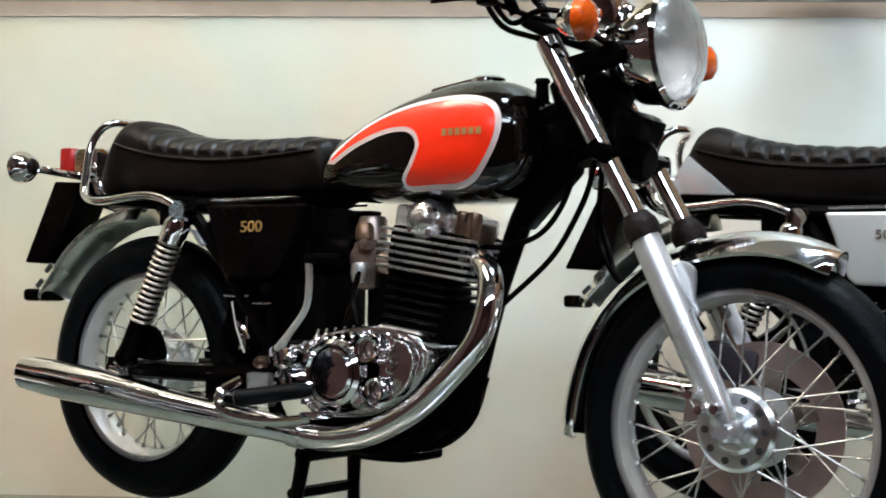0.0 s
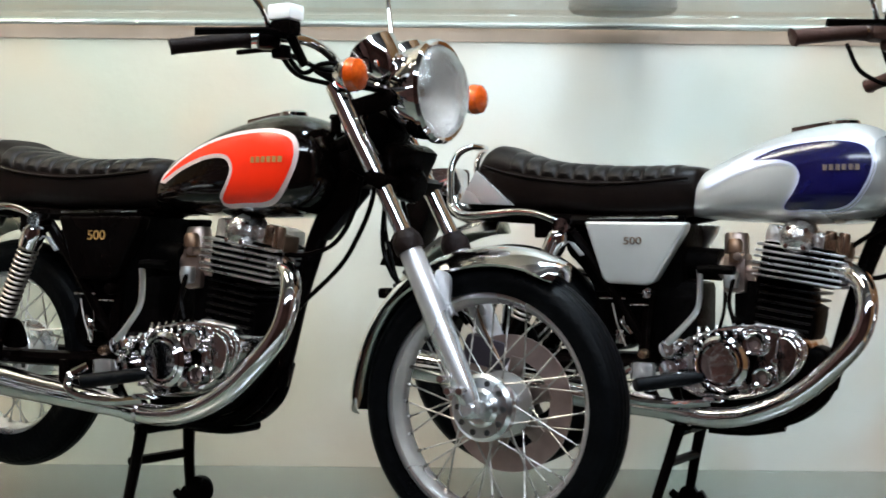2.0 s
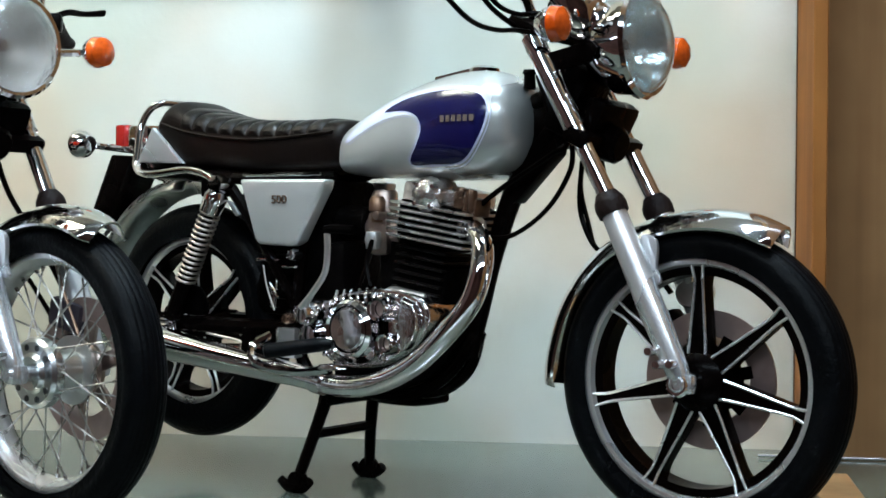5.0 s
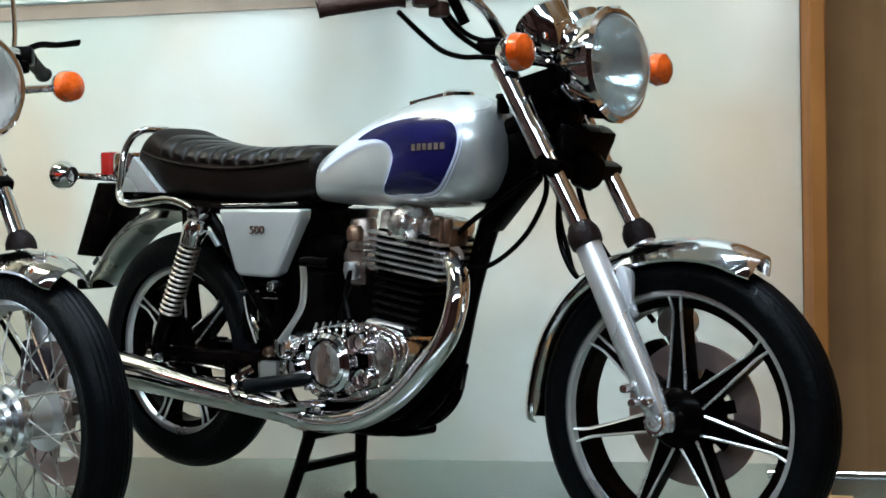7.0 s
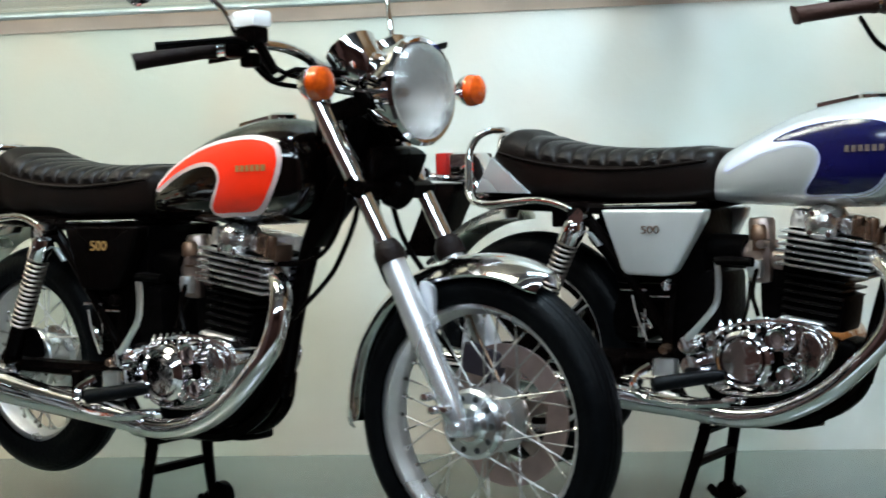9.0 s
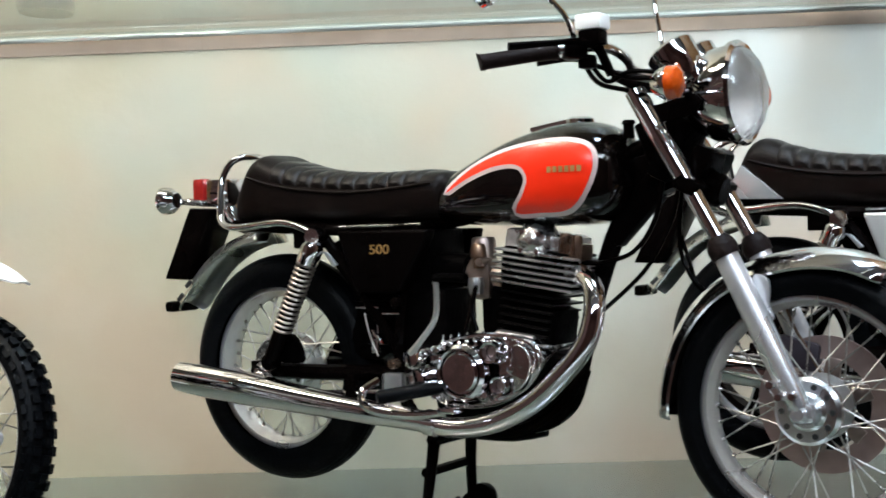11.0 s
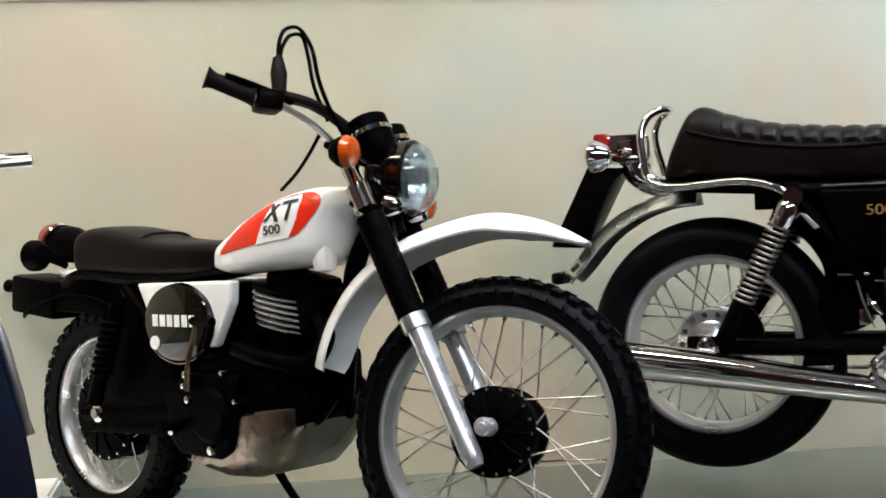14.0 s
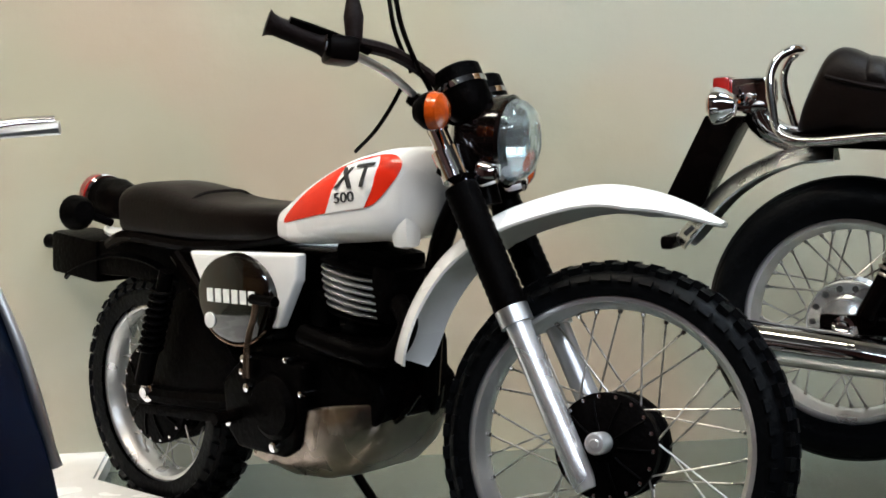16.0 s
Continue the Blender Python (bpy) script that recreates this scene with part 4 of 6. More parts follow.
    for k in range(4):
        part("cover_bolt", lathe([(0.0, -0.012), (0.006, -0.011), (0.007, 0.004)], eng(B, -0.008 + 0.03 * math.cos(k * 1.571 + 0.8), 0.225 + 0.03 * math.sin(k * 1.571 + 0.8), -0.094), (0, 1, 0), 8), CHROME, cam_cover)
    part("breather_boss", box(eng(B, -0.066, 0.222, -0.05), (0.045, 0.05, 0.055), 0.012, ROT), ROUGHCAST, engine)
    for a, y in ((0.062, -0.06), (0.095, -0.07)):
        part("valve_cap", lathe([(0.0, 0.03), (0.012, 0.028), (0.015, 0.018), (0.015, -0.02)], eng(B, a, 0.225, y), UP, 14), BRASS, engine, "dull brass-coloured valve cap")
    part("tappet_box", box(eng(B, 0.085, 0.215, -0.045), (0.06, 0.06, 0.04), 0.008, ROT), BRASS, engine, "dull brass-coloured tappet box")
    # crankcase: casting under the barrel, polished cover with ribs along its top, clutch cover, caps
    part("crankcase_top", box((0.735, -0.02, 0.460), (0.11, 0.17, 0.030), 0.013, ROT, seg=3), ROUGHCAST, engine, "pale crankcase casting")
    cr = plate(smooth2d([(0.474, 0.40), (0.515, 0.432), (0.585, 0.460), (0.67, 0.474), (0.76, 0.468), (0.805, 0.452), (0.818, 0.41), (0.78, 0.352), (0.69, 0.305), (0.56, 0.30), (0.50, 0.345)], 3), -0.122, 0.10, 0.012, seg=3)
    part("crankcase", cr, CASECHROME, engine, "mirror-polished crankcase cover")
    lip = tube([(0.492, -0.123, 0.408), (0.53, -0.124, 0.437), (0.60, -0.125, 0.460), (0.68, -0.126, 0.471), (0.755, -0.125, 0.464), (0.797, -0.124, 0.446), (0.806, -0.124, 0.41), (0.775, -0.124, 0.36), (0.69, -0.124, 0.316), (0.57, -0.124, 0.311)], 0.007, 8, 5)
    part("cover_lip", lip, CASECHROME, engine)
    for k in range(6):
        x = 0.555 + k * 0.022
        part("cover_rib", tube([(x, -0.118, 0.468 + 0.002 * k), (x + 0.006, -0.129, 0.452 + 0.002 * k), (x + 0.012, -0.131, 0.432 + 0.002 * k)], (0.004, 0.006, 0.0035), 8, 3), CASECHROME, engine)
    CC = (0.624, -0.126, 0.386)
    part("clutch_cover", lathe([(0.0, -0.044), (0.044, -0.043), (0.050, -0.037), (0.052, 0.0)], CC, (0, 1, 0), 40), CHROME, engine, "round flat polished clutch cover")
    part("clutch_ring", lathe([(0.053, -0.038), (0.058, -0.044), (0.066, -0.036), (0.070, 0.0), (0.053, 0.004)], CC, (0, 1, 0), 40, closed=True), CHROME, engine)
    part("clutch_groove", lathe([(0.071, -0.008), (0.078, -0.006), (0.079, 0.006), (0.071, 0.008)], CC, (0, 1, 0), 40, closed=True), FRAME, engine)
    for x, z, q in ((0.703, 0.434, 0.029), (0.723, 0.358, 0.025)):
        cap = part("inspection_cap", lathe([(q * 0.6, -0.018), (q * 0.66, -0.034), (q * 0.85, -0.036), (q * 0.97, -0.024), (q, 0.0), (q * 1.05, 0.006)], (x, -0.126, z), (0, 1, 0), 28), CHROME, engine)
        # brownish metal puts the room's dark reflection into the recess colour
        part("cap_recess", lathe([(0.0, -0.022), (q * 0.3, -0.022), (q * 0.36, -0.014), (q * 0.62, -0.013)], (x, -0.126, z), (0, 1, 0), 24), STEEL, cap)
    part("front_bulge", plate(smooth2d([(0.758, 0.452), (0.792, 0.440), (0.80, 0.405), (0.785, 0.362), (0.755, 0.345), (0.748, 0.40)], 3), -0.146, -0.11, 0.011, seg=3), CASECHROME, engine)
    for x, z, q in ((0.672, 0.333, 0.018), (0.545, 0.437, 0.014), (0.748, 0.395, 0.012)):
        part("cover_boss", lathe([(0.0, -0.022), (q * 0.7, -0.02), (q * 0.92, -0.012), (q, 0.0), (q, 0.02)], (x, -0.126, z), (0, 1, 0), 20), CASECHROME, engine)
    for x, z in ((0.505, 0.415), (0.58, 0.449), (0.67, 0.463), (0.755, 0.455), (0.80, 0.42), (0.77, 0.366), (0.70, 0.322), (0.62, 0.313), (0.53, 0.325)):
        part("cover_bolt", lathe([(0.0, -0.01), (0.006, -0.009), (0.007, 0.004)], (x, -0.124, z), (0, 1, 0), 10), CHROME, engine)
    low = plate([(0.85, 0.42), (0.848, 0.375), (0.822, 0.32), (0.77, 0.275), (0.70, 0.25), (0.61, 0.236), (0.50, 0.255), (0.48, 0.35), (0.60, 0.41), (0.78, 0.44)], -0.065, 0.045, 0.016, seg=3)
    part("sump", low, MATTBLACK, engine)
    part("starter_boss", lathe([(0.0, -0.05), (0.02, -0.048), (0.03, -0.03), (0.034, 0.0), (0.034, 0.03)], (0.497, -0.13, 0.418), (0, 1, 0), 20), CHROME, engine)
    part("gear_boss", lathe([(0.0, -0.03), (0.024, -0.028), (0.028, 0.0), (0.028, 0.03)], (0.493, -0.125, 0.365), (0, 1, 0), 20), CHROME, engine)
    kick = part("kick_starter", tube([(0.497, -0.172, 0.43), (0.53, -0.178, 0.462), (0.572, -0.182, 0.51), (0.58, -0.182, 0.56), (0.578, -0.182, 0.608)], (0.010, 0.0075, 0.007, 0.007, 0.0075), 8, 4), ALU, thing, "satin silver kick-start lever")
    part("kick_pedal", tube([(0.575, -0.182, 0.606), (0.60, -0.182, 0.609), (0.665, -0.19, 0.606)], 0.011, 8, 2), MATTBLACK, kick)
    # carburettor
    cb = box((0.625, -0.03, 0.60), (0.06, 0.07, 0.10), 0.015)
    lathe([(0.0, 0.05), (0.026, 0.048), (0.03, 0.04), (0.03, -0.02)], (0.622, -0.03, 0.65), (0, 0, 1), 20, bm=cb)
    lathe([(0.0, -0.03), (0.01, -0.028), (0.012, 0.03)], (0.64, -0.06, 0.64), (0, 1, 0), 10, bm=cb)
    tube([(0.585, -0.03, 0.615), (0.68, -0.03, 0.60)], 0.028, 14, 1, bm=cb)
    part("carburettor", cb, PINKMETAL, engine, "small carburettor behind the cylinder")
    part("carburettor_top", lathe([(0.0, 0.03), (0.014, 0.028), (0.019, 0.018), (0.019, -0.004), (0.014, -0.008), (0.014, -0.03)], (0.628, -0.066, 0.655), (0, 0, 1), 18), BRASS, engine, "dull brass carburettor top")
    part("carburettor_bowl", lathe([(0.0, 0.02), (0.017, 0.018), (0.02, 0.0), (0.016, -0.02), (0.0, -0.024)], (0.622, -0.072, 0.585), (0, 0, 1), 18), ALU, engine)
    ol = tube([(0.63, -0.085, 0.585), (0.625, -0.10, 0.53), (0.64, -0.105, 0.48)], 0.006, 6, 4)
    tube([(0.60, -0.05, 0.56), (0.61, -0.09, 0.51), (0.60, -0.10, 0.46)], 0.005, 6, 4, bm=ol)
    part("oil_line", ol, FRAME, engine)
    # black block added only to fill the gap between carburettor and cylinder
    part("gap_block", box((0.668, 0.0, 0.53), (0.10, 0.10, 0.13), 0.02), MATTBLACK, engine)

    # exhaust
    ex = tube([(0.868, -0.045, 0.612), (0.905, -0.075, 0.603), (0.940, -0.10, 0.578), (0.955, -0.125, 0.525), (0.938, -0.14, 0.455), (0.88, -0.148, 0.385), (0.80, -0.15, 0.318), (0.70, -0.152, 0.272), (0.60, -0.155, 0.258), (0.50, -0.158, 0.272)], 0.0245, 18, 6)
    pipe = part("exhaust_pipe", ex, CHROME, thing, "bent chrome exhaust pipe")
    part("exhaust_flange", tube([(0.86, -0.04, 0.614), (0.885, -0.058, 0.61)], 0.034, 16, 1), ALU, pipe)
    mf = tube([(0.53, -0.158, 0.268), (0.46, -0.16, 0.276), (0.22, -0.163, 0.303), (0.0, -0.165, 0.331), (-0.15, -0.165, 0.348), (-0.236, -0.165, 0.358)], (0.026, 0.0265, 0.034, 0.0425, 0.0425, 0.0395), 24, 4)
    muf = part("silencer", mf, CHROME, thing, "tapered chrome silencer")
    part("silencer_end", tube([(-0.232, -0.165, 0.3575), (-0.2375, -0.165, 0.3583)], 0.033, 20, 1), INK, muf)
    part("pipe_clamp", tube([(0.555, -0.157, 0.264), (0.525, -0.158, 0.269)], 0.031, 16, 1), CHROME, muf)
    part("silencer_bracket", box((0.30, -0.14, 0.345), (0.03, 0.02, 0.06), 0.004), FRAME, muf)

    # pegs, pedals, stands
    pg = tube([(0.585, -0.168, 0.352), (0.56, -0.178, 0.350), (0.50, -0.205, 0.341), (0.448, -0.232, 0.333), (0.442, -0.236, 0.332)], (0.010, 0.016, 0.017, 0.0175, 0.014), 14, 3)
    part("foot_peg", pg, RUBBER, thing, "black rubber foot peg")
    pg2 = tube([(0.42, 0.11, 0.34), (0.44, 0.17, 0.338), (0.455, 0.235, 0.335)], (0.014, 0.021, 0.021), 10, 3)
    part("foot_peg", pg2, GRIPRUB, thing)
    bp = tube([(0.40, -0.17, 0.365), (0.375, -0.20, 0.342), (0.385, -0.215, 0.312), (0.43, -0.218, 0.295), (0.52, -0.218, 0.290), (0.62, -0.218, 0.300)], 0.010, 8, 5)
    box((0.632, -0.222, 0.308), (0.045, 0.05, 0.012), 0.004, bm=bp)
    part("brake_pedal", bp, CHROME, thing, "chrome rear brake pedal")
    bk = box((0.42, -0.13, 0.345), (0.06, 0.03, 0.07), 0.008)
    part("peg_bracket", bk, ALU, thing)
    cs = bmesh.new()
    for s in (-1, 1):
        f = 0.0 if cast else (0.042 if s < 0 else 0.018)
        tube([(0.50, s * 0.085, 0.225), (0.475 + f * 0.5, s * 0.105, 0.13), (0.452 + f, s * 0.13, 0.035)], (0.016, 0.014, 0.013), 8, 3, bm=cs)
        tube([(0.49 + f, s * 0.135, 0.030), (0.462 + f, s * 0.132, 0.012), (0.425 + f, s * 0.132, 0.012), (0.40 + f, s * 0.135, 0.028)], (0.012, 0.014, 0.014, 0.010), 8, 3, bm=cs)
        lathe([(0.0, -0.012), (0.024, -0.01), (0.024, 0.01), (0.0, 0.012)], (0.45 + f, s * 0.13, 0.026), (0, 1, 0), 14, bm=cs)
        if not cast and s > 0:
            lathe([(0.0, -0.014), (0.034, -0.012), (0.036, 0.0), (0.034, 0.012), (0.0, 0.014)], (0.505, 0.125, 0.042), (0, 1, 0), 20, bm=cs)
    tube([(0.478, -0.10, 0.135), (0.478, 0.10, 0.135)], 0.012, 8, 1, bm=cs)
    tube([(0.50, -0.1, 0.215), (0.50, 0.1, 0.215)], 0.016, 8, 1, bm=cs)
    part("centre_stand", cs, FRAME, thing, "black centre stand lifting the rear wheel")
    part("side_stand", tube([(0.52, 0.08, 0.205), (0.62, 0.09, 0.202), (0.71, 0.09, 0.222)], (0.012, 0.011, 0.014), 8, 2), FRAME, thing)

    # front end, turned about the steering head
    p0 = Vector((1.075, 0, 0.86))
    axis = Vector((-0.5, 0, 0.866))
    TURN[0] = Matrix.Translation(p0) @ Matrix.Rotation(steer, 4, axis) @ Matrix.Translation(-p0)
    if cast:
        cast_wheel("front_wheel", thing, FA, 0.247, 0.309, 0.048, 0.034, 0.14, "front wheel with seven black cast spokes and bright edges")
    else:
        spoked_wheel("front_wheel", thing, FA, 0.247, 0.309, 0.048, 0.029, None, 0.15, label="front wheel with a polished rim and wire spokes", hub_r=0.072, hubmat=ALU)
    guard([(1.048, 0.285), (1.058, 0.36), (1.085, 0.45), (1.13, 0.525), (1.19, 0.583), (1.27, 0.626), (1.35, 0.648), (1.43, 0.655), (1.51, 0.645), (1.578, 0.618)], 0.062, thing, "front_mudguard", FENDERCHROME, "chromed steel front mudguard", 0.04, 12)
    st = bmesh.new()
    for s in (-1, 1):
        plate(smooth2d([(1.305, 0.600), (1.335, 0.592), (1.340, 0.565), (1.338, 0.535), (1.348, 0.51), (1.335, 0.502), (1.318, 0.525), (1.305, 0.56)], 3), s * 0.067, s * 0.078, 0.003, bm=st)
    part("mudguard_stay", st, FORKSIL, thing, "satin silver fork brace")
    for s in (-1, 1):
        lg = tube([(1.252, s * 0.103, 0.652), (1.30, s * 0.103, 0.551), (1.345, s * 0.103, 0.453), (1.396, s * 0.103, 0.345), (1.404, s * 0.103, 0.318)], (0.0255, 0.027, 0.0275, 0.024, 0.02), 18, 3)
        box((1.412, s * 0.103, 0.314), (0.05, 0.03, 0.042), 0.013, bm=lg)
        lathe([(0.0, -0.021), (0.014, -0.02), (0.02, -0.014), (0.0215, 0.0), (0.02, 0.018)], (1.405, s * 0.103, 0.314), (0, 1, 0), 18, bm=lg)
        leg = part("fork_leg", lg, FORKSIL, thing, "silver fork lower leg")
        bl = bmesh.new()
        for x, z in ((1.372, 0.35), (1.40, 0.352), (1.355, 0.375)):
            lathe([(0.0, -0.042), (0.008, -0.041), (0.009, -0.03), (0.009, 0)], (x, s * 0.103, z), (0, 1, 0), 10, bm=bl)
        part("fork_bolts", bl, CHROME, leg)
        bt = tube([(1.258, s * 0.103, 0.64), (1.250, s * 0.103, 0.656), (1.245, s * 0.103, 0.667), (1.238, s * 0.103, 0.682)], (0.031, 0.033, 0.031, 0.022), 18, 2)
        part("fork_dust_cover", bt, GRIPRUB, leg, "black rubber dust cover")
        part("stanchion", tube([(1.055, s * 0.103, 1.02), (1.25, s * 0.103, 0.66)], 0.0185, 16, 1), CHROME, thing, "chrome fork stanchion")
        ear = tube([(1.06, s * 0.103, 1.005), (1.165, s * 0.103, 0.815)], 0.0235, 16, 1)
        part("headlight_bracket", ear, CHROME, thing)
        arm = plate([(1.075, 0.965), (1.10, 0.93), (1.20, 0.945), (1.215, 0.975), (1.20, 0.99)], s * 0.098, s * 0.108, 0.003)
        part("headlight_arm", arm, FRAME, thing)
    Y28 = Matrix.Rotation(radians(28), 3, "Y")
    part("lower_yoke", box((1.175, 0, 0.795), (0.06, 0.25, 0.036), 0.012, Y28), FRAME, thing, "black fork yoke")
    part("upper_yoke", box((1.045, 0, 1.03), (0.07, 0.25, 0.026), 0.01, Y28), FRAME, thing)
    part("yoke_cover", box((1.185, 0, 0.84), (0.05, 0.16, 0.08), 0.018, Y28), FRAME, thing)
    part("horn", lathe([(0.0, 0.02), (0.03, 0.019), (0.038, 0.01), (0.038, -0.02)], (1.205, -0.01, 0.785), (1, 0, -0.3), 24), FRAME, thing, "round black horn")
    part("wiring_cover", box((1.115, 0, 0.88), (0.06, 0.12, 0.15), 0.015, Y28), MATTBLACK, thing)
    # headlight
    hl = lathe([(0.0, -0.125), (0.04, -0.12), (0.08, -0.095), (0.102, -0.055), (0.107, -0.01), (0.107, 0.0)], (1.262, 0, 0.992), (1, 0, 0.02), 44)
    head = part("headlight", hl, CHROME, thing, "round chrome headlight")
    part("headlight_rim", lathe([(0.107, -0.012), (0.1145, -0.008), (0.1155, 0.004), (0.109, 0.012), (0.102, 0.010), (0.102, -0.008)], (1.262, 0, 0.992), (1, 0, 0.02), 44, closed=True), CHROME, head)
    part("reflector", lathe([(0.0, -0.085), (0.02, -0.083), (0.05, -0.068), (0.08, -0.04), (0.1015, 0.002)], (1.262, 0, 0.992), (1, 0, 0.02), 40), BRIGHTBOWL if cast else REFLECTOR, head)
    part("bulb", lathe([(0.0, -0.03), (0.010, -0.034), (0.013, -0.045), (0.013, -0.08)], (1.262, 0, 0.992), (1, 0, 0.02), 16), BRASS, head)
    lens = part("lens", lathe([(0.0, 0.056), (0.04, 0.051), (0.075, 0.037), (0.094, 0.022), (0.1025, 0.006), (0.1005, 0.003), (0.092, 0.018), (0.073, 0.033), (0.04, 0.047), (0.0, 0.052)], (1.262, 0, 0.992), (1, 0, 0.02), 44), CLEARLENS if cast else LENSGLASS, head, "large clear headlight glass")
    lens.visible_shadow = False
    # instruments
    for s in (-1, 1):
        ax = Vector((-0.55, 0, 0.83))
        cup = lathe([(0.0, -0.075), (0.03, -0.072), (0.048, -0.05), (0.054, -0.01), (0.056, 0.012), (0.050, 0.018), (0.046, 0.014)], (1.135, s * 0.062, 1.08), ax, 32)
        g = part("instrument", cup, CHROME, thing, "chrome-cased round instrument")
        part("dial", lathe([(0.047, 0.012), (0.0, 0.013)], (1.135, s * 0.062, 1.08), ax, 28), DIAL, g)
        indicator(thing, (1.20, s * 0.262, 1.0 + (0.006 if s > 0 else 0)), (1.185, s * 0.09, 0.988), (1, 0, 0))
    wl = box((1.12, 0, 1.095), (0.05, 0.05, 0.03), 0.008)
    part("warning_lamps", wl, CHROME, thing)
    # handlebar
    q = bar_z
    bar = [(1.03, 0, 1.055), (1.035, 0.06, 1.06), (1.05, 0.12, 1.09 + q * 0.4), (1.045, 0.19, 1.128 + q), (1.015, 0.25, 1.130 + q), (0.965, 0.305, 1.121 + q), (0.855, 0.40, 1.10 + q)]
    far = 0.0 if cast else 0.22

    def bend(x, y):
        return x + far * max(0.0, y - 0.12)
    hb = part("handlebar", tube([(x, -y, z) for x, y, z in bar[::-1]] + [(bend(x, y), y, z) for x, y, z in bar[1:]], 0.0115, 10, 5), CHROME, thing, "chrome handlebar")
    for s in (-1, 1):
        gr = tube([(bend(0.972, s * 0.297), s * 0.297, 1.122 + q), (bend(0.95, s * 0.318), s * 0.318, 1.118 + q), (bend(0.858, s * 0.398), s * 0.398, 1.101 + q), (bend(0.85, s * 0.405), s * 0.405, 1.10 + q)], (0.021, 0.0165, 0.0165, 0.021), 14, 3)
        part("grip", gr, BROWNGRIP if cast else GRIPRUB, hb, "dark brown rubber grip" if cast else "dark rubber grip")
        sw2 = box((bend(1.0, s * 0.268), s * 0.268, 1.125 + q), (0.05, 0.05, 0.045), 0.012, Matrix.Rotation(s * radians(-42), 3, "Z"))
        box((bend(1.02, s * 0.25), s * 0.25, 1.098 + q), (0.035, 0.03, 0.03), 0.008, bm=sw2)
        part("switch_block", sw2, BROWNGRIP if cast else FRAME, hb)
        if s < 0:
            lv = tube([(1.045, s * 0.27, 1.128 + q), (1.03, s * 0.31, 1.134 + q), (0.985, s * 0.36, 1.130 + q), (0.925, s * 0.42, 1.124 + q)], (0.010, 0.009, 0.008, 0.010), 8, 4, flat=0.6)
        else:
            lv = tube([(1.045, 0.27, 1.14 + q), (1.04, 0.31, 1.155 + q), (1.02, 0.37, 1.16 + q), (1.01, 0.44, 1.172 + q)], (0.010, 0.009, 0.008, 0.010), 8, 4, flat=0.6)
        part("lever", lv, FRAME, hb)
        if s < 0:
            mpath, mc = [(1.0, -0.255, 1.13 + q), (0.985, -0.285, 1.20 + q), (0.945, -0.34, 1.25 + q), (0.90, -0.385, 1.262 + q)], Vector((0.86, -0.405, 1.262 + q))
        else:
            mpath, mc = [(0.975, 0.28, 1.12 + q), (0.955, 0.30, 1.20 + q), (0.935, 0.31, 1.30 + q), (0.92, 0.33, 1.37 + q)], Vector((0.91, 0.355, 1.40 + q))
        mr = tube(mpath, 0.006, 8, 5)
        lathe([(0.0, 0.022), (0.03, 0.02), (0.048, 0.01), (0.052, 0.0), (0.05, -0.004)], mc, (1, 0, 0.05), 28, bm=mr)
        mir = part("mirror", mr, CHROME, hb, "round chrome rear-view mirror")
        part("mirror_glass", lathe([(0.049, -0.004), (0.0, -0.005)], mc, (1, 0, 0.05), 28), CHROME, mir)
    rs = box((1.04, -0.262, 1.178 + q), (0.06, 0.055, 0.034), 0.008)
    part("brake_reservoir", rs, WHITE, hb, "pale brake fluid reservoir")
    part("reservoir_base", box((1.04, -0.262, 1.145 + q), (0.05, 0.045, 0.032), 0.006), FRAME, hb)
    part("master_cylinder", tube([(1.045, -0.25, 1.13 + q), (1.06, -0.22, 1.07 + q)], 0.011, 8, 1), FRAME, hb)
    for pts in (([(0.935, -0.27, 1.10), (0.946, -0.2, 1.055), (0.991, -0.2, 1.024), (1.041, -0.2, 1.009), (1.085, -0.19, 1.006), (1.13, -0.08, 1.0)] if cast else [(0.90, -0.25, 1.105), (0.964, -0.2, 1.113), (1.036, -0.2, 1.086), (1.09, -0.19, 1.063), (1.13, -0.08, 1.03)]), [(1.005, -0.22, 1.106), (1.04, -0.2, 1.059), (1.089, -0.2, 1.037), (1.13, -0.19, 1.036), (1.16, -0.08, 1.03)], [(1.02, 0.24, 1.10), (1.06, 0.2, 1.04), (1.12, 0.1, 1.0)], [(1.0, -0.25, 1.12), (1.01, -0.18, 1.06), (1.06, -0.10, 1.0), (1.10, -0.05, 0.93)]):
        part("control_cable", tube([(x, y, z + (q if z > 1.05 else 0)) for x, y, z in pts], 0.0055, 6, 6), FRAME, thing)
    part("speedometer_cable", tube([(1.12, 0.05, 1.0), (1.10, 0.05, 0.86), (1.091, 0.06, 0.77), (1.089, 0.06, 0.697), (1.109, 0.06, 0.623), (1.125, 0.06, 0.577), (1.16, 0.07, 0.545), (1.25, 0.08, 0.45), (1.36, 0.075, 0.34)], 0.005, 6, 6), FRAME, thing)
    part("brake_hose", tube([(1.15, 0.02, 0.80), (1.16, 0.06, 0.68), (1.21, 0.105, 0.57), (1.28, 0.11, 0.48)], 0.006, 6, 6), FRAME, thing)
    if cast:
        part("caliper_piston", lathe([(0.0, -0.03), (0.026, -0.03), (0.03, -0.024), (0.03, 0.04)], (1.337, 0.098, 0.482), (0, 1, 0), 20), ALU, thing, "satin aluminium caliper piston housing")
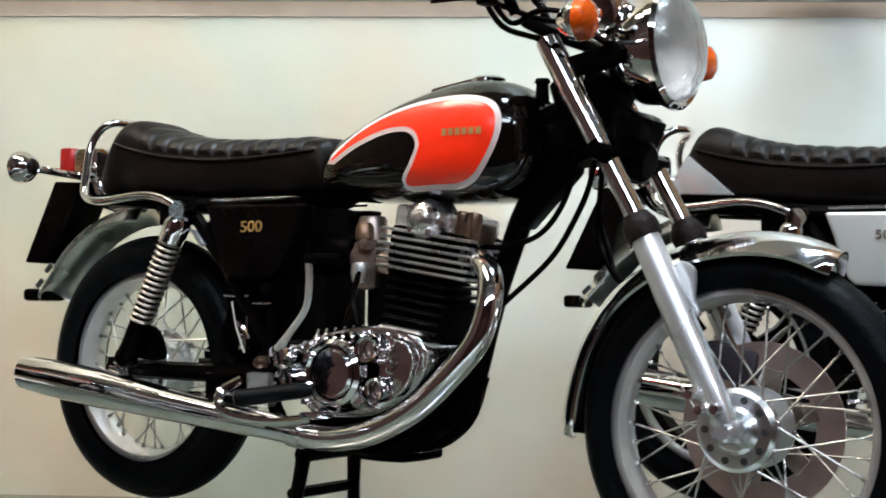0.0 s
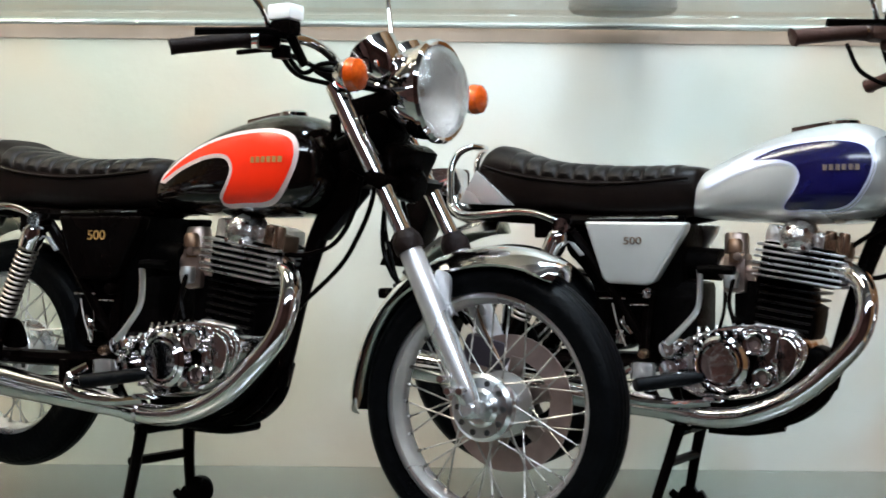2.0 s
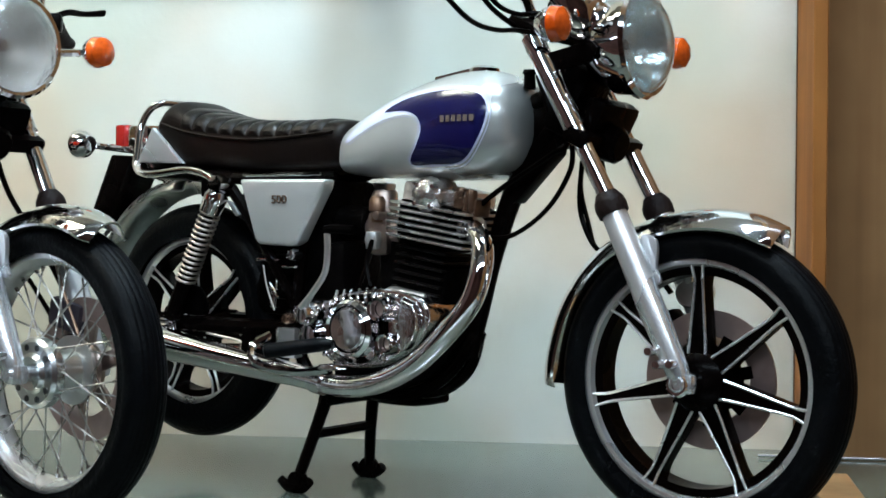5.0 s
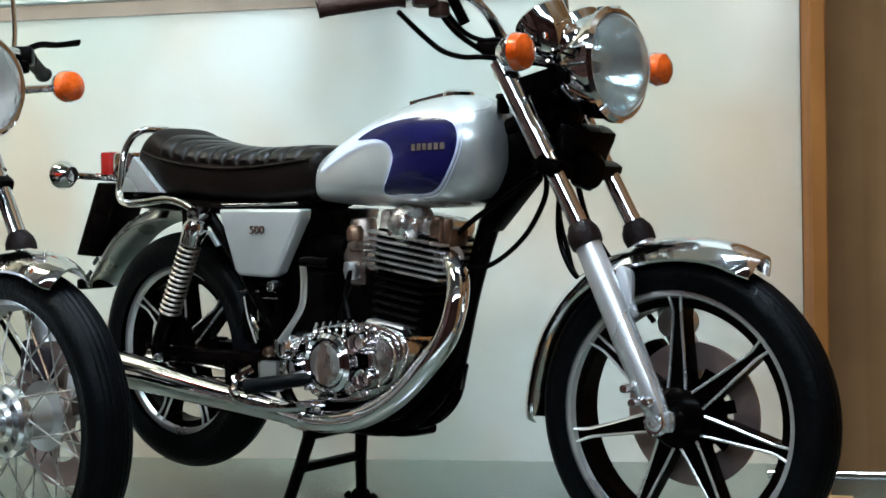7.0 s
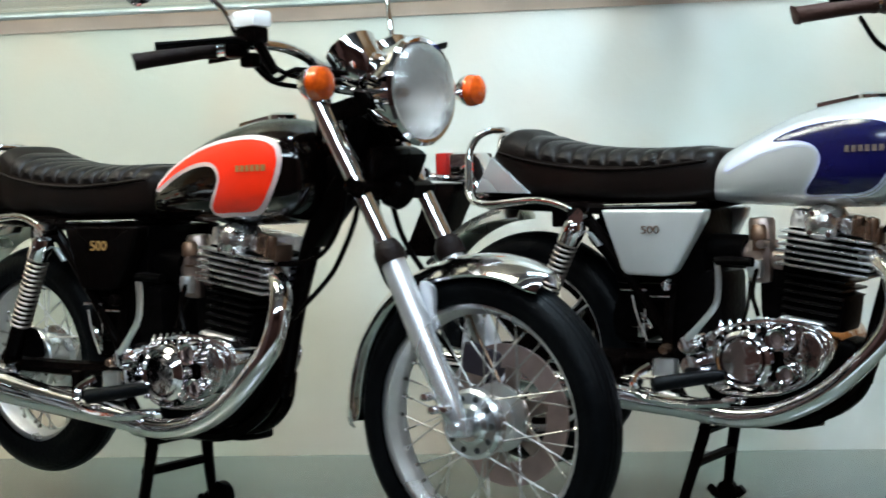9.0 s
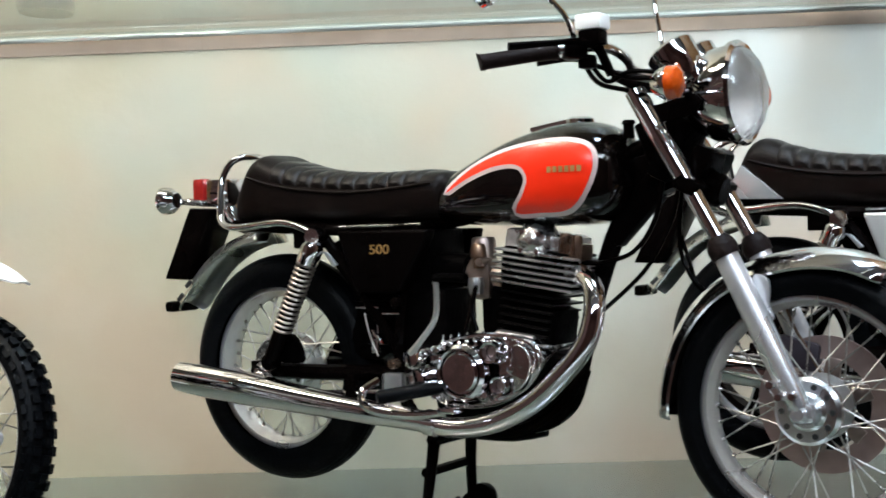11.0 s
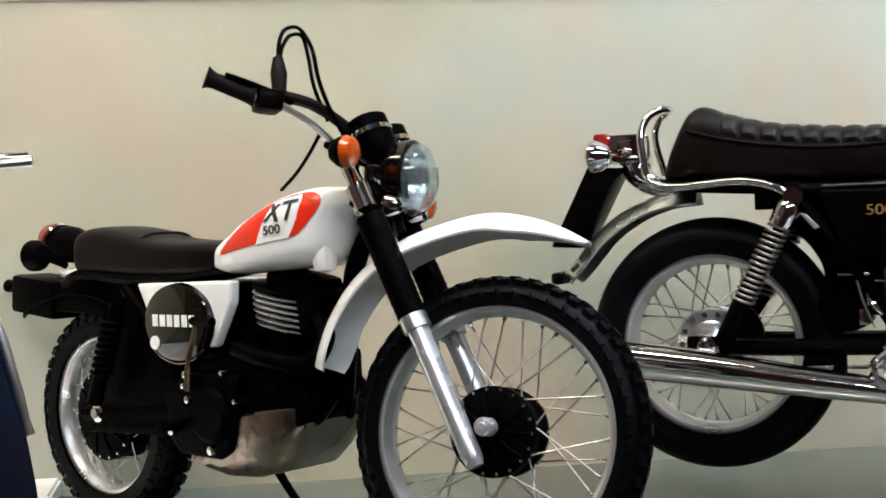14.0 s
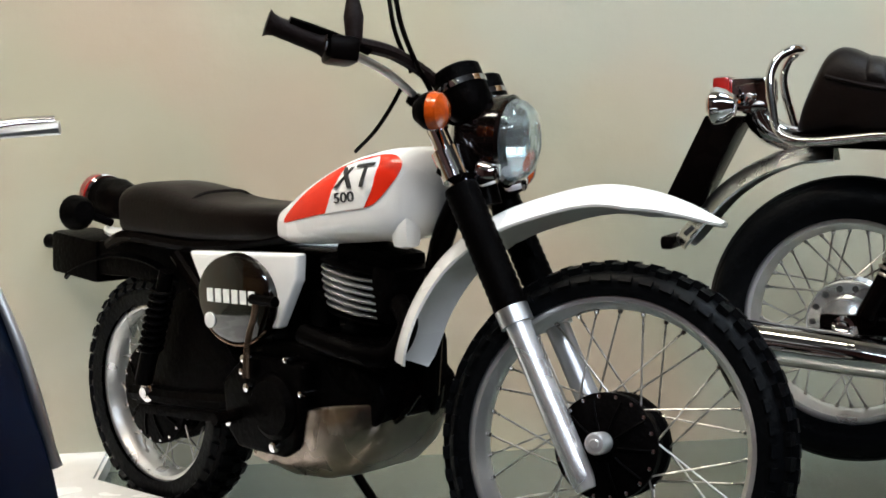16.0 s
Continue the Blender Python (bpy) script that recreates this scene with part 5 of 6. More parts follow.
        part("brake_caliper", box((1.30, 0.085, 0.405), (0.055, 0.06, 0.08), 0.015, Matrix.Rotation(radians(-30), 3, "Y")), FRAME, thing)
    else:
        part("brake_caliper", box((1.345, 0.085, 0.422), (0.105, 0.05, 0.066), 0.016, Matrix.Rotation(radians(12), 3, "Y")), MAUVE, thing, "dull dark brake caliper")
        part("brake_pipe", tube([(1.325, 0.06, 0.53), (1.346, 0.06, 0.479), (1.375, 0.06, 0.428), (1.407, 0.06, 0.369)], 0.0036, 6, 4), BRASS, thing, "thin brass brake pipe")
    TURN[0] = None
    if cast:
        runs = ([(1.10, -0.02, 0.95), (1.125, -0.05, 0.82), (1.131, -0.05, 0.765), (1.122, -0.05, 0.725), (1.081, -0.05, 0.664), (1.021, -0.05, 0.616), (0.96, -0.05, 0.592), (0.90, -0.05, 0.60), (0.86, -0.04, 0.63)], [(1.12, 0.02, 0.98), (1.11, -0.03, 0.80), (1.083, -0.05, 0.769), (1.006, -0.05, 0.726), (0.952, -0.05, 0.696), (0.87, -0.05, 0.645), (0.84, -0.06, 0.64)])
    else:
        runs = ([(1.12, 0.0, 0.95), (1.128, -0.04, 0.81), (1.121, -0.05, 0.742), (1.090, -0.05, 0.677), (1.041, -0.05, 0.607), (0.947, -0.05, 0.528), (0.92, -0.04, 0.51)], [(1.10, -0.02, 0.95), (1.092, -0.05, 0.785), (1.065, -0.05, 0.707), (1.02, -0.05, 0.655), (0.96, -0.05, 0.635), (0.905, -0.05, 0.632), (0.83, -0.05, 0.648)])
    for pts in (*runs, [(1.12, 0.04, 0.95), (1.095, 0.05, 0.755), (1.091, 0.05, 0.657), (1.118, 0.05, 0.588), (1.153, 0.06, 0.55)]):
        part("engine_cable", tube(pts, 0.0058, 6, 6), FRAME, thing)
    tp = lathe([(0.0, 0.012), (0.013, 0.011), (0.016, 0.004), (0.012, 0), (0.014, -0.03)], (1.005, -0.02, 0.94), (0, 0, 1), 16)
    part("frame_cap", tp, FRAME, thing)
    return thing


# ---- trail motorcycle ----
XTANK = [(0.505, 0.73, 0.75, 0.035), (0.53, 0.718, 0.778, 0.072), (0.60, 0.712, 0.815, 0.10), (0.68, 0.714, 0.857, 0.114), (0.78, 0.72, 0.898, 0.122), (0.86, 0.726, 0.917, 0.124), (0.92, 0.730, 0.924, 0.120), (0.96, 0.742, 0.917, 0.106), (0.985, 0.77, 0.888, 0.078), (0.997, 0.81, 0.85, 0.035)]


def round_fin(c, rx, ry, half, rot):
    """A cooling fin: a flat rounded plate."""
    bm = bmesh.new()
    rings = []
    for z, k in ((-half, 0.0), (-half, 0.97), (-half * 0.4, 1.0), (half * 0.4, 1.0), (half, 0.97), (half, 0.0)):
        if k:
            rings.append([(rx * k * math.copysign(abs(math.cos(a)) ** 0.72, math.cos(a)), ry * k * math.copysign(abs(math.sin(a)) ** 0.72, math.sin(a)), z) for a in np.linspace(0, 2 * math.pi, 32, endpoint=False)])
    loft(rings, bm=bm)
    bm.transform(Matrix.Translation(c) @ rot.to_4x4())
    return bm


def trail_bike(label, steer):
    SC[0] = U * TRAIL_SCALE
    TURN[0] = None
    thing = tagged(new("model_trail_motorcycle"), label, "model motorcycle", "model motorcycles on the shelf")
    FA, RA = (1.405, 0, 0.352), (0.012, -0.012, 0.312)
    spoked_wheel("rear_wheel", thing, RA, 0.230, 0.300, 0.058, 0.038, None, 0, knobs=40, hubmat=MATTBLACK, hub_r=0.13, drum=True, label="rear wheel with wire spokes")
    sw = bmesh.new()
    for s in (-1, 1):
        tube([(-0.03, s * 0.085, 0.317), (0.2, s * 0.085, 0.325), (0.45, s * 0.09, 0.345)], 0.024, 8, 2, bm=sw)
        box((0.03, s * 0.092, 0.317), (0.08, 0.016, 0.055), 0.005, bm=sw)
    part("swinging_arm", sw, MATTBLACK, thing)
    part("axle_nut", lathe([(0.0, -0.122), (0.014, -0.122), (0.016, -0.112), (0.026, -0.110), (0.026, -0.10)], (0.045, 0.006, 0.325), (0, 1, 0), 12), CHROME, thing)
    part("chain_guard", plate([(0.02, 0.275), (0.30, 0.285), (0.40, 0.30), (0.38, 0.315), (0.05, 0.30)], -0.125, -0.115, 0.003), MATTBLACK, thing)
    for s in (-1, 1):
        top, low = Vector((0.20, s * 0.135, 0.64)), Vector((0.08, s * 0.135, 0.36))
        d = low - top
        u = part("shock_absorber", tube([top, top + d * 0.5, low], (0.018, 0.022, 0.022), 10, 2), MATTBLACK, thing)
        spring(u, top + d * 0.12, top + d * 0.7, 0.027, 9, 0.005, MATTBLACK)
    # tail
    guard([(0.16, 0.62), (0.05, 0.665), (-0.08, 0.68), (-0.20, 0.668), (-0.32, 0.635), (-0.39, 0.605)], 0.075, thing, "rear_mudguard", MATTBLACK, "black plastic rear mudguard", 0.022)
    part("tail_tray", plate(smooth2d([(-0.28, 0.61), (-0.27, 0.68), (-0.1, 0.70), (0.1, 0.69), (0.26, 0.68), (0.27, 0.56), (0.18, 0.53), (0.12, 0.565), (-0.02, 0.60)], 3), -0.06, 0.06, 0.012), MATTBLACK, thing, "black plastic tray under the seat")
    part("plate_carrier", box((-0.315, 0, 0.648), (0.22, 0.14, 0.115), 0.016, Matrix.Rotation(radians(6), 3, "Y")), MATTBLACK, thing)
    part("tail_rod", tube([(-0.40, 0, 0.668), (-0.48, 0, 0.674), (-0.545, 0, 0.677)], (0.014, 0.014, 0.021), 10, 2), MATTBLACK, thing)
    tl = part("tail_light", tube([(-0.11, 0, 0.785), (-0.19, 0, 0.80), (-0.262, 0, 0.806)], (0.04, 0.055, 0.052), 16, 3), MATTBLACK, thing, "black tail lamp housing")
    part("lens", lathe([(0.052, 0.0), (0.058, 0.012), (0.052, 0.04), (0.03, 0.055), (0.0, 0.06)], (-0.258, 0, 0.807), (-1, 0, 0.25), 24), REDLENS, tl, "red rear lens")
    part("lamp_band", lathe([(0.058, -0.006), (0.062, 0.0), (0.058, 0.006), (0.054, 0.0)], (-0.255, 0, 0.806), (-1, 0, 0.2), 24, closed=True), CHROME, tl)
    for s in (-1, 1):
        ind = part("rear_indicator", tube([(-0.17, s * 0.04, 0.74), (-0.17, s * 0.09, 0.76), (-0.17, s * 0.13, 0.77)], 0.011, 8, 2), MATTBLACK, thing)
        part("lamp_body", lathe([(0.0, -0.04), (0.03, -0.034), (0.044, -0.01), (0.046, 0.012), (0.03, 0.035), (0.0, 0.04)], (-0.17, s * 0.14, 0.773), (-1, 0, 0), 20), MATTBLACK, ind)
    part("tail_bracket", tube([(-0.05, -0.06, 0.72), (-0.14, -0.05, 0.715), (-0.2, -0.03, 0.72)], 0.014, 8, 3), WHITE, thing)
    # seat
    SEAT = [(-0.056, 0.73, 0.80, 0.075), (-0.042, 0.715, 0.826, 0.10), (-0.004, 0.708, 0.845, 0.113), (0.08, 0.704, 0.848, 0.116), (0.2, 0.702, 0.83, 0.118), (0.28, 0.702, 0.812, 0.118), (0.4, 0.704, 0.802, 0.112), (0.52, 0.71, 0.80, 0.10), (0.60, 0.72, 0.79, 0.075)]
    seat = part("seat", hull(SEAT, 4.0, 36, 0.5), VINYL, thing, "black vinyl seat with a raised rear")
    part("seat_seam", tube([(0.25, -0.105, 0.80), (0.255, -0.06, 0.822), (0.26, 0, 0.826), (0.255, 0.06, 0.822), (0.25, 0.105, 0.80)], 0.004, 6, 4), VINYL, seat)
    # tank
    tank = part("fuel_tank", hull(XTANK, 3.4, 44), WHITE, thing, "white tank with a red and white side panel")
    surf = hull_side(XTANK, 3.4)
    low = box((0.955, -0.075, 0.752), (0.05, 0.05, 0.07), 0.02)
    part("tank_lobe", low, WHITE, tank)
    for sg in (1, -1):
        for nm, ol, m, lift in (
            ("red_panel", smooth2d([(0.60, 0.765), (0.64, 0.802), (0.70, 0.843), (0.76, 0.874), (0.81, 0.892), (0.87, 0.907), (0.93, 0.912), (0.957, 0.902), (0.966, 0.882), (0.955, 0.855), (0.924, 0.821), (0.884, 0.803), (0.763, 0.789), (0.68, 0.776)], 4), RED, 0.0015),
            ("white_panel", [(0.762, 0.788), (0.785, 0.835), (0.812, 0.888), (0.84, 0.897), (0.908, 0.908), (0.918, 0.895), (0.909, 0.844), (0.885, 0.803)], WHITE, 0.003)):
            b = decal(ol, surf, lift)
            if sg < 0:
                b.transform(Matrix.Diagonal((1, -1, 1, 1)))
            part(nm, b, m, tank)
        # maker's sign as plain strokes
        for ol in ([(0.793, 0.843), (0.806, 0.843), (0.851, 0.887), (0.838, 0.887)], [(0.811, 0.887), (0.825, 0.887), (0.853, 0.843), (0.839, 0.843)], [(0.856, 0.885), (0.910, 0.890), (0.911, 0.897), (0.857, 0.892)], [(0.874, 0.846), (0.885, 0.846), (0.892, 0.890), (0.881, 0.890)]):
            b = decal(ol, surf, 0.006, 0.005)
            if sg < 0:
                b.transform(Matrix.Diagonal((1, -1, 1, 1)))
            part("print_stroke", b, INK, tank)
    lettering("500", 0.031, tank, INK, 0.826, -0.1, 0.823, tilt=-5, wide=1.4, thick=0.0055, surf=surf)
    part("filler_cap", lathe([(0.0, 0.02), (0.034, 0.018), (0.04, 0.0), (0.04, -0.012)], (0.79, 0, 0.885), (-0.4, 0, 0.9), 24), MATTBLACK, tank)
    # side panel with round black number plate
    for sg in (-1, 1):
        cv = part("side_panel", plate([(0.285, 0.692), (0.675, 0.700), (0.668, 0.64), (0.60, 0.53), (0.42, 0.515), (0.335, 0.60)], sg * 0.10, sg * 0.132, 0.01, seg=3), WHITE, thing, "white plastic side panel")
        disc = lathe([(0.0, -0.014), (0.09, -0.014), (0.099, -0.01), (0.103, 0.004), (0.103, 0.02)], (0, 0, 0), (0, -sg, 0), 48)
        disc.transform(Matrix.Translation((0.47, sg * 0.138, 0.592)) @ Matrix.Diagonal((1.32, 1, 1, 1)))
        part("round_plate", disc, GLOSSBLACK, cv, "glossy black oval plate")
        if sg < 0:
            for k in range(6):
                part("badge_bar", box((0.3895 + k * 0.030, -0.153, 0.597), (0.021, 0.002, 0.031), 0.0), WHITEINK, cv, smooth=False)
            part("plate_screw", lathe([(0.0, -0.006), (0.018, -0.005), (0.02, 0.003)], (0.385, -0.15, 0.538), (0, 1, 0), 16), WHITE, cv)
            part("plate_rim", tube([(0.372, -0.146, 0.52), (0.41, -0.146, 0.497), (0.47, -0.146, 0.485), (0.53, -0.146, 0.497), (0.575, -0.146, 0.525)], 0.0026, 6, 5), BRASS, cv)
    # frame and engine
    fr = bmesh.new()
    tube([(1.06, 0, 0.95), (1.11, 0, 0.80)], 0.034, 14, 1, bm=fr)
    tube([(1.08, 0, 0.88), (0.98, 0, 0.72), (0.95, 0, 0.55), (0.93, 0, 0.40)], 0.024, 10, 4, bm=fr)
    for s in (-1, 1):
        tube([(0.60, s * 0.07, 0.73), (0.3, s * 0.10, 0.70), (0.0, s * 0.10, 0.715), (-0.12, s * 0.08, 0.69)], 0.016, 8, 4, bm=fr)
        tube([(0.48, s * 0.09, 0.34), (0.40, s * 0.115, 0.5), (0.22, s * 0.12, 0.68)], 0.016, 8, 3, bm=fr)
        tube([(0.93, s * 0.03, 0.42), (0.87, s * 0.06, 0.345), (0.7, s * 0.07, 0.30), (0.5, s * 0.08, 0.29), (0.45, s * 0.09, 0.36)], 0.016, 8, 4, bm=fr)
    part("frame", fr, FRAME, thing, "black tubular frame")
    ab = box((0.44, 0, 0.59), (0.30, 0.18, 0.2), 0.02)
    box((0.50, 0, 0.45), (0.20, 0.17, 0.14), 0.02, bm=ab)
    part("air_box", ab, MATTBLACK, thing)
    engine = part("engine", plate(smooth2d([(0.40, 0.40), (0.47, 0.47), (0.60, 0.50), (0.75, 0.48), (0.86, 0.46), (0.91, 0.41), (0.87, 0.33), (0.72, 0.27), (0.52, 0.255), (0.42, 0.31)], 3), -0.115, 0.115, 0.02, seg=3), MATTBLACK, thing, "black single-cylinder engine")
    part("clutch_cover", lathe([(0.0, -0.03), (0.06, -0.028), (0.074, -0.016), (0.078, 0.02)], (0.60, -0.14, 0.36), (0, 1, 0), 36), MATTBLACK, engine)
    part("front_cover", box((0.80, 0, 0.44), (0.205, 0.20, 0.165), 0.02), MATTBLACK, engine)
    part("lower_case", plate([(0.41, 0.40), (0.42, 0.29), (0.46, 0.25), (0.62, 0.245), (0.665, 0.27), (0.69, 0.36), (0.70, 0.46), (0.5, 0.47)], -0.148, 0.12, 0.014, seg=3), MATTBLACK, engine)
    for x, z, r in ((0.51, 0.46, 0.012), (0.50, 0.43, 0.009), (0.655, 0.47, 0.008), (0.70, 0.40, 0.008), (0.445, 0.31, 0.014), (0.60, 0.27, 0.014), (0.515, 0.395, 0.012)):
        part("bolt", lathe([(0.0, -0.02), (r * 0.8, -0.018), (r, 0.0), (r, 0.02)], (x, -0.143, z), (0, 1, 0), 12), CHROME, engine)
    ROT = Matrix.Rotation(radians(10), 3, "Y")
    for k in range(8):
        part("cooling_fin", round_fin((0.782 - 0.0026 * k, 0, 0.564 + k * 0.0155), 0.108 - 0.003 * abs(k - 3.5), 0.098, 0.0032, ROT), ALU if 0 < k < 7 else MATTBLACK, engine, "bright-edged cooling fin" if 0 < k < 7 else "")
    part("cylinder", box((0.795, 0, 0.59), (0.14, 0.15, 0.2), 0.05, ROT), MATTBLACK, engine)
    part("head_front", box((0.87, 0, 0.615), (0.07, 0.15, 0.12), 0.015, ROT), MATTBLACK, engine)
    part("valve_cover", box((0.80, 0, 0.69), (0.17, 0.12, 0.05), 0.02, ROT), MATTBLACK, engine)
    part("carburettor", box((0.665, -0.03, 0.57), (0.06, 0.08, 0.08), 0.015), MATTBLACK, engine)
    ck = part("kick_starter", tube([(0.52, -0.16, 0.42), (0.54, -0.17, 0.50), (0.575, -0.175, 0.565), (0.58, -0.175, 0.598)], (0.01, 0.007, 0.007, 0.007), 8, 3), BRASS, thing, "slim dull brass kick-start lever")
    part("kick_pedal", tube([(0.57, -0.175, 0.60), (0.66, -0.185, 0.60)], 0.012, 8, 1), MATTBLACK, ck)
    part("exhaust_pipe", tube([(0.90, -0.05, 0.60), (0.965, -0.09, 0.56), (0.94, -0.125, 0.50), (0.82, -0.14, 0.505), (0.70, -0.145, 0.53)], 0.022, 14, 5), MATTBLACK, thing, "black exhaust pipe")
    part("chain_case", plate(smooth2d([(-0.02, 0.29), (-0.01, 0.40), (0.05, 0.48), (0.14, 0.56), (0.26, 0.60), (0.42, 0.56), (0.43, 0.32), (0.22, 0.275)], 3), -0.088, -0.072, 0.005), MATTBLACK, thing, "black chain case beside the wheel")
    bash = bmesh.new()
    rings = []
    for x, zb, zt, w in ((0.895, 0.375, 0.392, 0.09), (0.887, 0.33, 0.388, 0.108), (0.86, 0.275, 0.382, 0.122), (0.80, 0.225, 0.375, 0.13), (0.70, 0.20, 0.36, 0.134), (0.60, 0.195, 0.31, 0.132), (0.53, 0.205, 0.245, 0.122), (0.47, 0.22, 0.235, 0.11)):
        o = [(x, w * math.copysign(min(1, abs(t) * 1.25), t), zb + (zt - zb) * max(0, (abs(t) - 0.55) / 0.45) ** 1.5) for t in np.linspace(-1, 1, 21)]
        rings.append(o + [(a, b * 0.965, c + 0.006) for a, b, c in o[::-1]])
    part("bash_plate", loft(rings, bm=bash), BAREALU, thing, "brushed aluminium bash plate")
    part("foot_peg", tube([(0.46, -0.11, 0.33), (0.48, -0.18, 0.33), (0.485, -0.23, 0.33)], 0.014, 8, 2), FRAME, thing)
    ss = tube([(0.48, 0.11, 0.26), (0.52, 0.17, 0.12), (0.555, 0.225, 0.012)], (0.014, 0.012, 0.012), 8, 2)
    box((0.56, 0.235, 0.008), (0.06, 0.035, 0.014), 0.004, bm=ss)
    part("side_stand", ss, FRAME, thing, "black side stand")

    p0 = Vector((1.05, 0, 0.92))
    TURN[0] = Matrix.Translation(p0) @ Matrix.Rotation(steer, 4, Vector((-0.47, 0, 0.88))) @ Matrix.Translation(-p0)
    spoked_wheel("front_wheel", thing, FA, 0.288, 0.340, 0.044, 0.03, None, 0, knobs=48, hubmat=MATTBLACK, hub_r=0.102, drum=True, label="front wheel with wire spokes and a black drum")
    guard([(1.60, 0.784), (1.53, 0.818), (1.45, 0.842), (1.36, 0.850), (1.26, 0.830), (1.14, 0.785), (1.035, 0.706), (0.968, 0.604), (0.93, 0.485)], 0.075, thing, "front_mudguard", WHITE, "high white plastic front mudguard", 0.045, 12, tip=0.3)
    for s in (-1, 1):
        y = s * 0.105

        def on(z):
            return (1.054 + 0.53 * (0.917 - z), y, z)
        leg = part("fork_leg", tube([on(0.60), on(0.54), on(0.40), on(0.30), on(0.275)], (0.027, 0.025, 0.025, 0.024, 0.018), 16, 3), FORKSIL, thing, "silver fork lower leg")
        part("axle_lug", lathe([(0.0, -0.028), (0.008, -0.028), (0.010, -0.025), (0.017, -0.024), (0.021, -0.018), (0.021, 0.02)], (1.412, y, 0.362), (0, 1, 0), 20), FORKSIL, leg)
        part("leg_collar", tube([on(0.605), on(0.57)], 0.033, 16, 1), ALU, leg)
        a, b = Vector(on(0.83)), Vector(on(0.60))
        part("fork_gaiter", tube([a + (b - a) * k / 30 for k in range(31)], [0.0330 + (0.0018 if k % 2 else 0) for k in range(31)], 16, 1), MATTBLACK, leg, "black ribbed rubber gaiter")
        part("stanchion", tube([on(1.0), on(0.83)], 0.02, 14, 1), CHROME, thing)
        part("stanchion_clamp", tube([on(0.90), on(0.845)], 0.03, 14, 1), CHROME, thing)
        indicator(thing, (1.065, s * 0.192, 0.965) if s < 0 else (1.085, 0.205, 0.905), (1.05, s * 0.09, 0.95 if s < 0 else 0.90), (1, 0, 0), ball=MATTBLACK, r=0.038)
        part("reflector", lathe([(0.0, 0.03), (0.02, 0.026), (0.03, 0.0), (0.028, -0.01)], (1.135, s * 0.07, 0.862), (1, 0, 0), 18), CHROME, thing)
    Y28 = Matrix.Rotation(radians(28), 3, "Y")
    part("lower_yoke", box((1.085, 0, 0.855), (0.06, 0.26, 0.036), 0.012, Y28), FRAME, thing, "black fork yoke")
    part("upper_yoke", box((1.01, 0, 0.99), (0.07, 0.25, 0.03), 0.01, Y28), FRAME, thing)
    part("wiring_cover", box((1.09, 0, 0.92), (0.06, 0.16, 0.12), 0.02), FRAME, thing)
    ha, hc = (1, 0, -0.05), (1.145, 0, 0.937)
    head = part("headlight", lathe([(0.0, -0.11), (0.05, -0.10), (0.08, -0.075), (0.088, -0.03), (0.088, 0.0)], hc, ha, 40), GLOSSBLACK, thing, "black round headlight with a domed glass")
    part("headlight_rim", lathe([(0.086, -0.010), (0.090, -0.006), (0.091, 0.012), (0.084, 0.018), (0.081, 0.0)], hc, ha, 40, closed=True), GLOSSBLACK, head)
    part("reflector", lathe([(0.0, -0.07), (0.02, -0.067), (0.05, -0.045), (0.075, -0.01), (0.0825, 0.018)], hc, ha, 40), BRIGHTBOWL, head)
    lens = part("lens", lathe([(0.0, 0.066), (0.035, 0.063), (0.066, 0.052), (0.080, 0.036), (0.083, 0.008), (0.080, 0.006), (0.077, 0.034), (0.063, 0.048), (0.033, 0.058), (0.0, 0.061)], hc, ha, 40), CLEARLENS, head, "domed clear headlight glass")
    lens.visible_shadow = False
    for s, q in ((-1, 0.052), (1, 0.046)):
        ax, gc = Vector((-0.45, 0, 0.89)), (1.065, s * 0.06, 1.035)
        g = part("instrument", lathe([(0.0, -0.08), (q * 0.6, -0.075), (q, -0.04), (q, 0.03), (q * 0.9, 0.034)], gc, ax, 28), MATTBLACK, thing, "black instrument with a chrome band")
        part("band", lathe([(q + 0.003, -0.012), (q + 0.003, 0.0), (q, 0.0), (q, -0.012)], gc, ax, 28, closed=True), CHROME, g)
        part("dial", lathe([(q * 0.92, 0.033), (0.0, 0.034)], gc, ax, 24), DIAL, g)
    bar = [(1.0, 0, 0.985), (1.0, 0.05, 0.987), (0.997, 0.09, 0.998), (0.972, 0.20, 1.04), (0.935, 0.30, 1.062), (0.893, 0.355, 1.071), (0.842, 0.42, 1.091)]
    hb = part("handlebar", tube([(x, -y, z) for x, y, z in bar[::-1]] + bar[1:], 0.0085, 10, 5), ALU, thing, "satin silver handlebar")
    for s in (-1, 1):
        part("cable_cover", tube([(0.945, s * 0.27, 1.082), (0.98, s * 0.2, 1.078), (1.01, s * 0.12, 1.055), (1.04, s * 0.05, 1.02)], 0.014, 8, 4), GRIPRUB, hb)
    for s in (-1, 1):
        part("grip", tube([(0.912, s * 0.338, 1.068), (0.90, s * 0.35, 1.071), (0.85, s * 0.412, 1.089), (0.838, s * 0.424, 1.093)], (0.026, 0.020, 0.019, 0.027), 14, 3), GRIPRUB, hb, "black rubber grip")
        part("switch_block", box((0.928, s * 0.305, 1.062), (0.06, 0.075, 0.05), 0.012, Matrix.Rotation(s * radians(-45), 3, "Z")), FRAME, hb)
        part("lever", tube([(0.965, s * 0.26, 1.068), (0.945, s * 0.31, 1.078), (0.91, s * 0.365, 1.09), (0.875, s * 0.405, 1.10)], 0.009, 8, 4, flat=0.6), FRAME, hb)
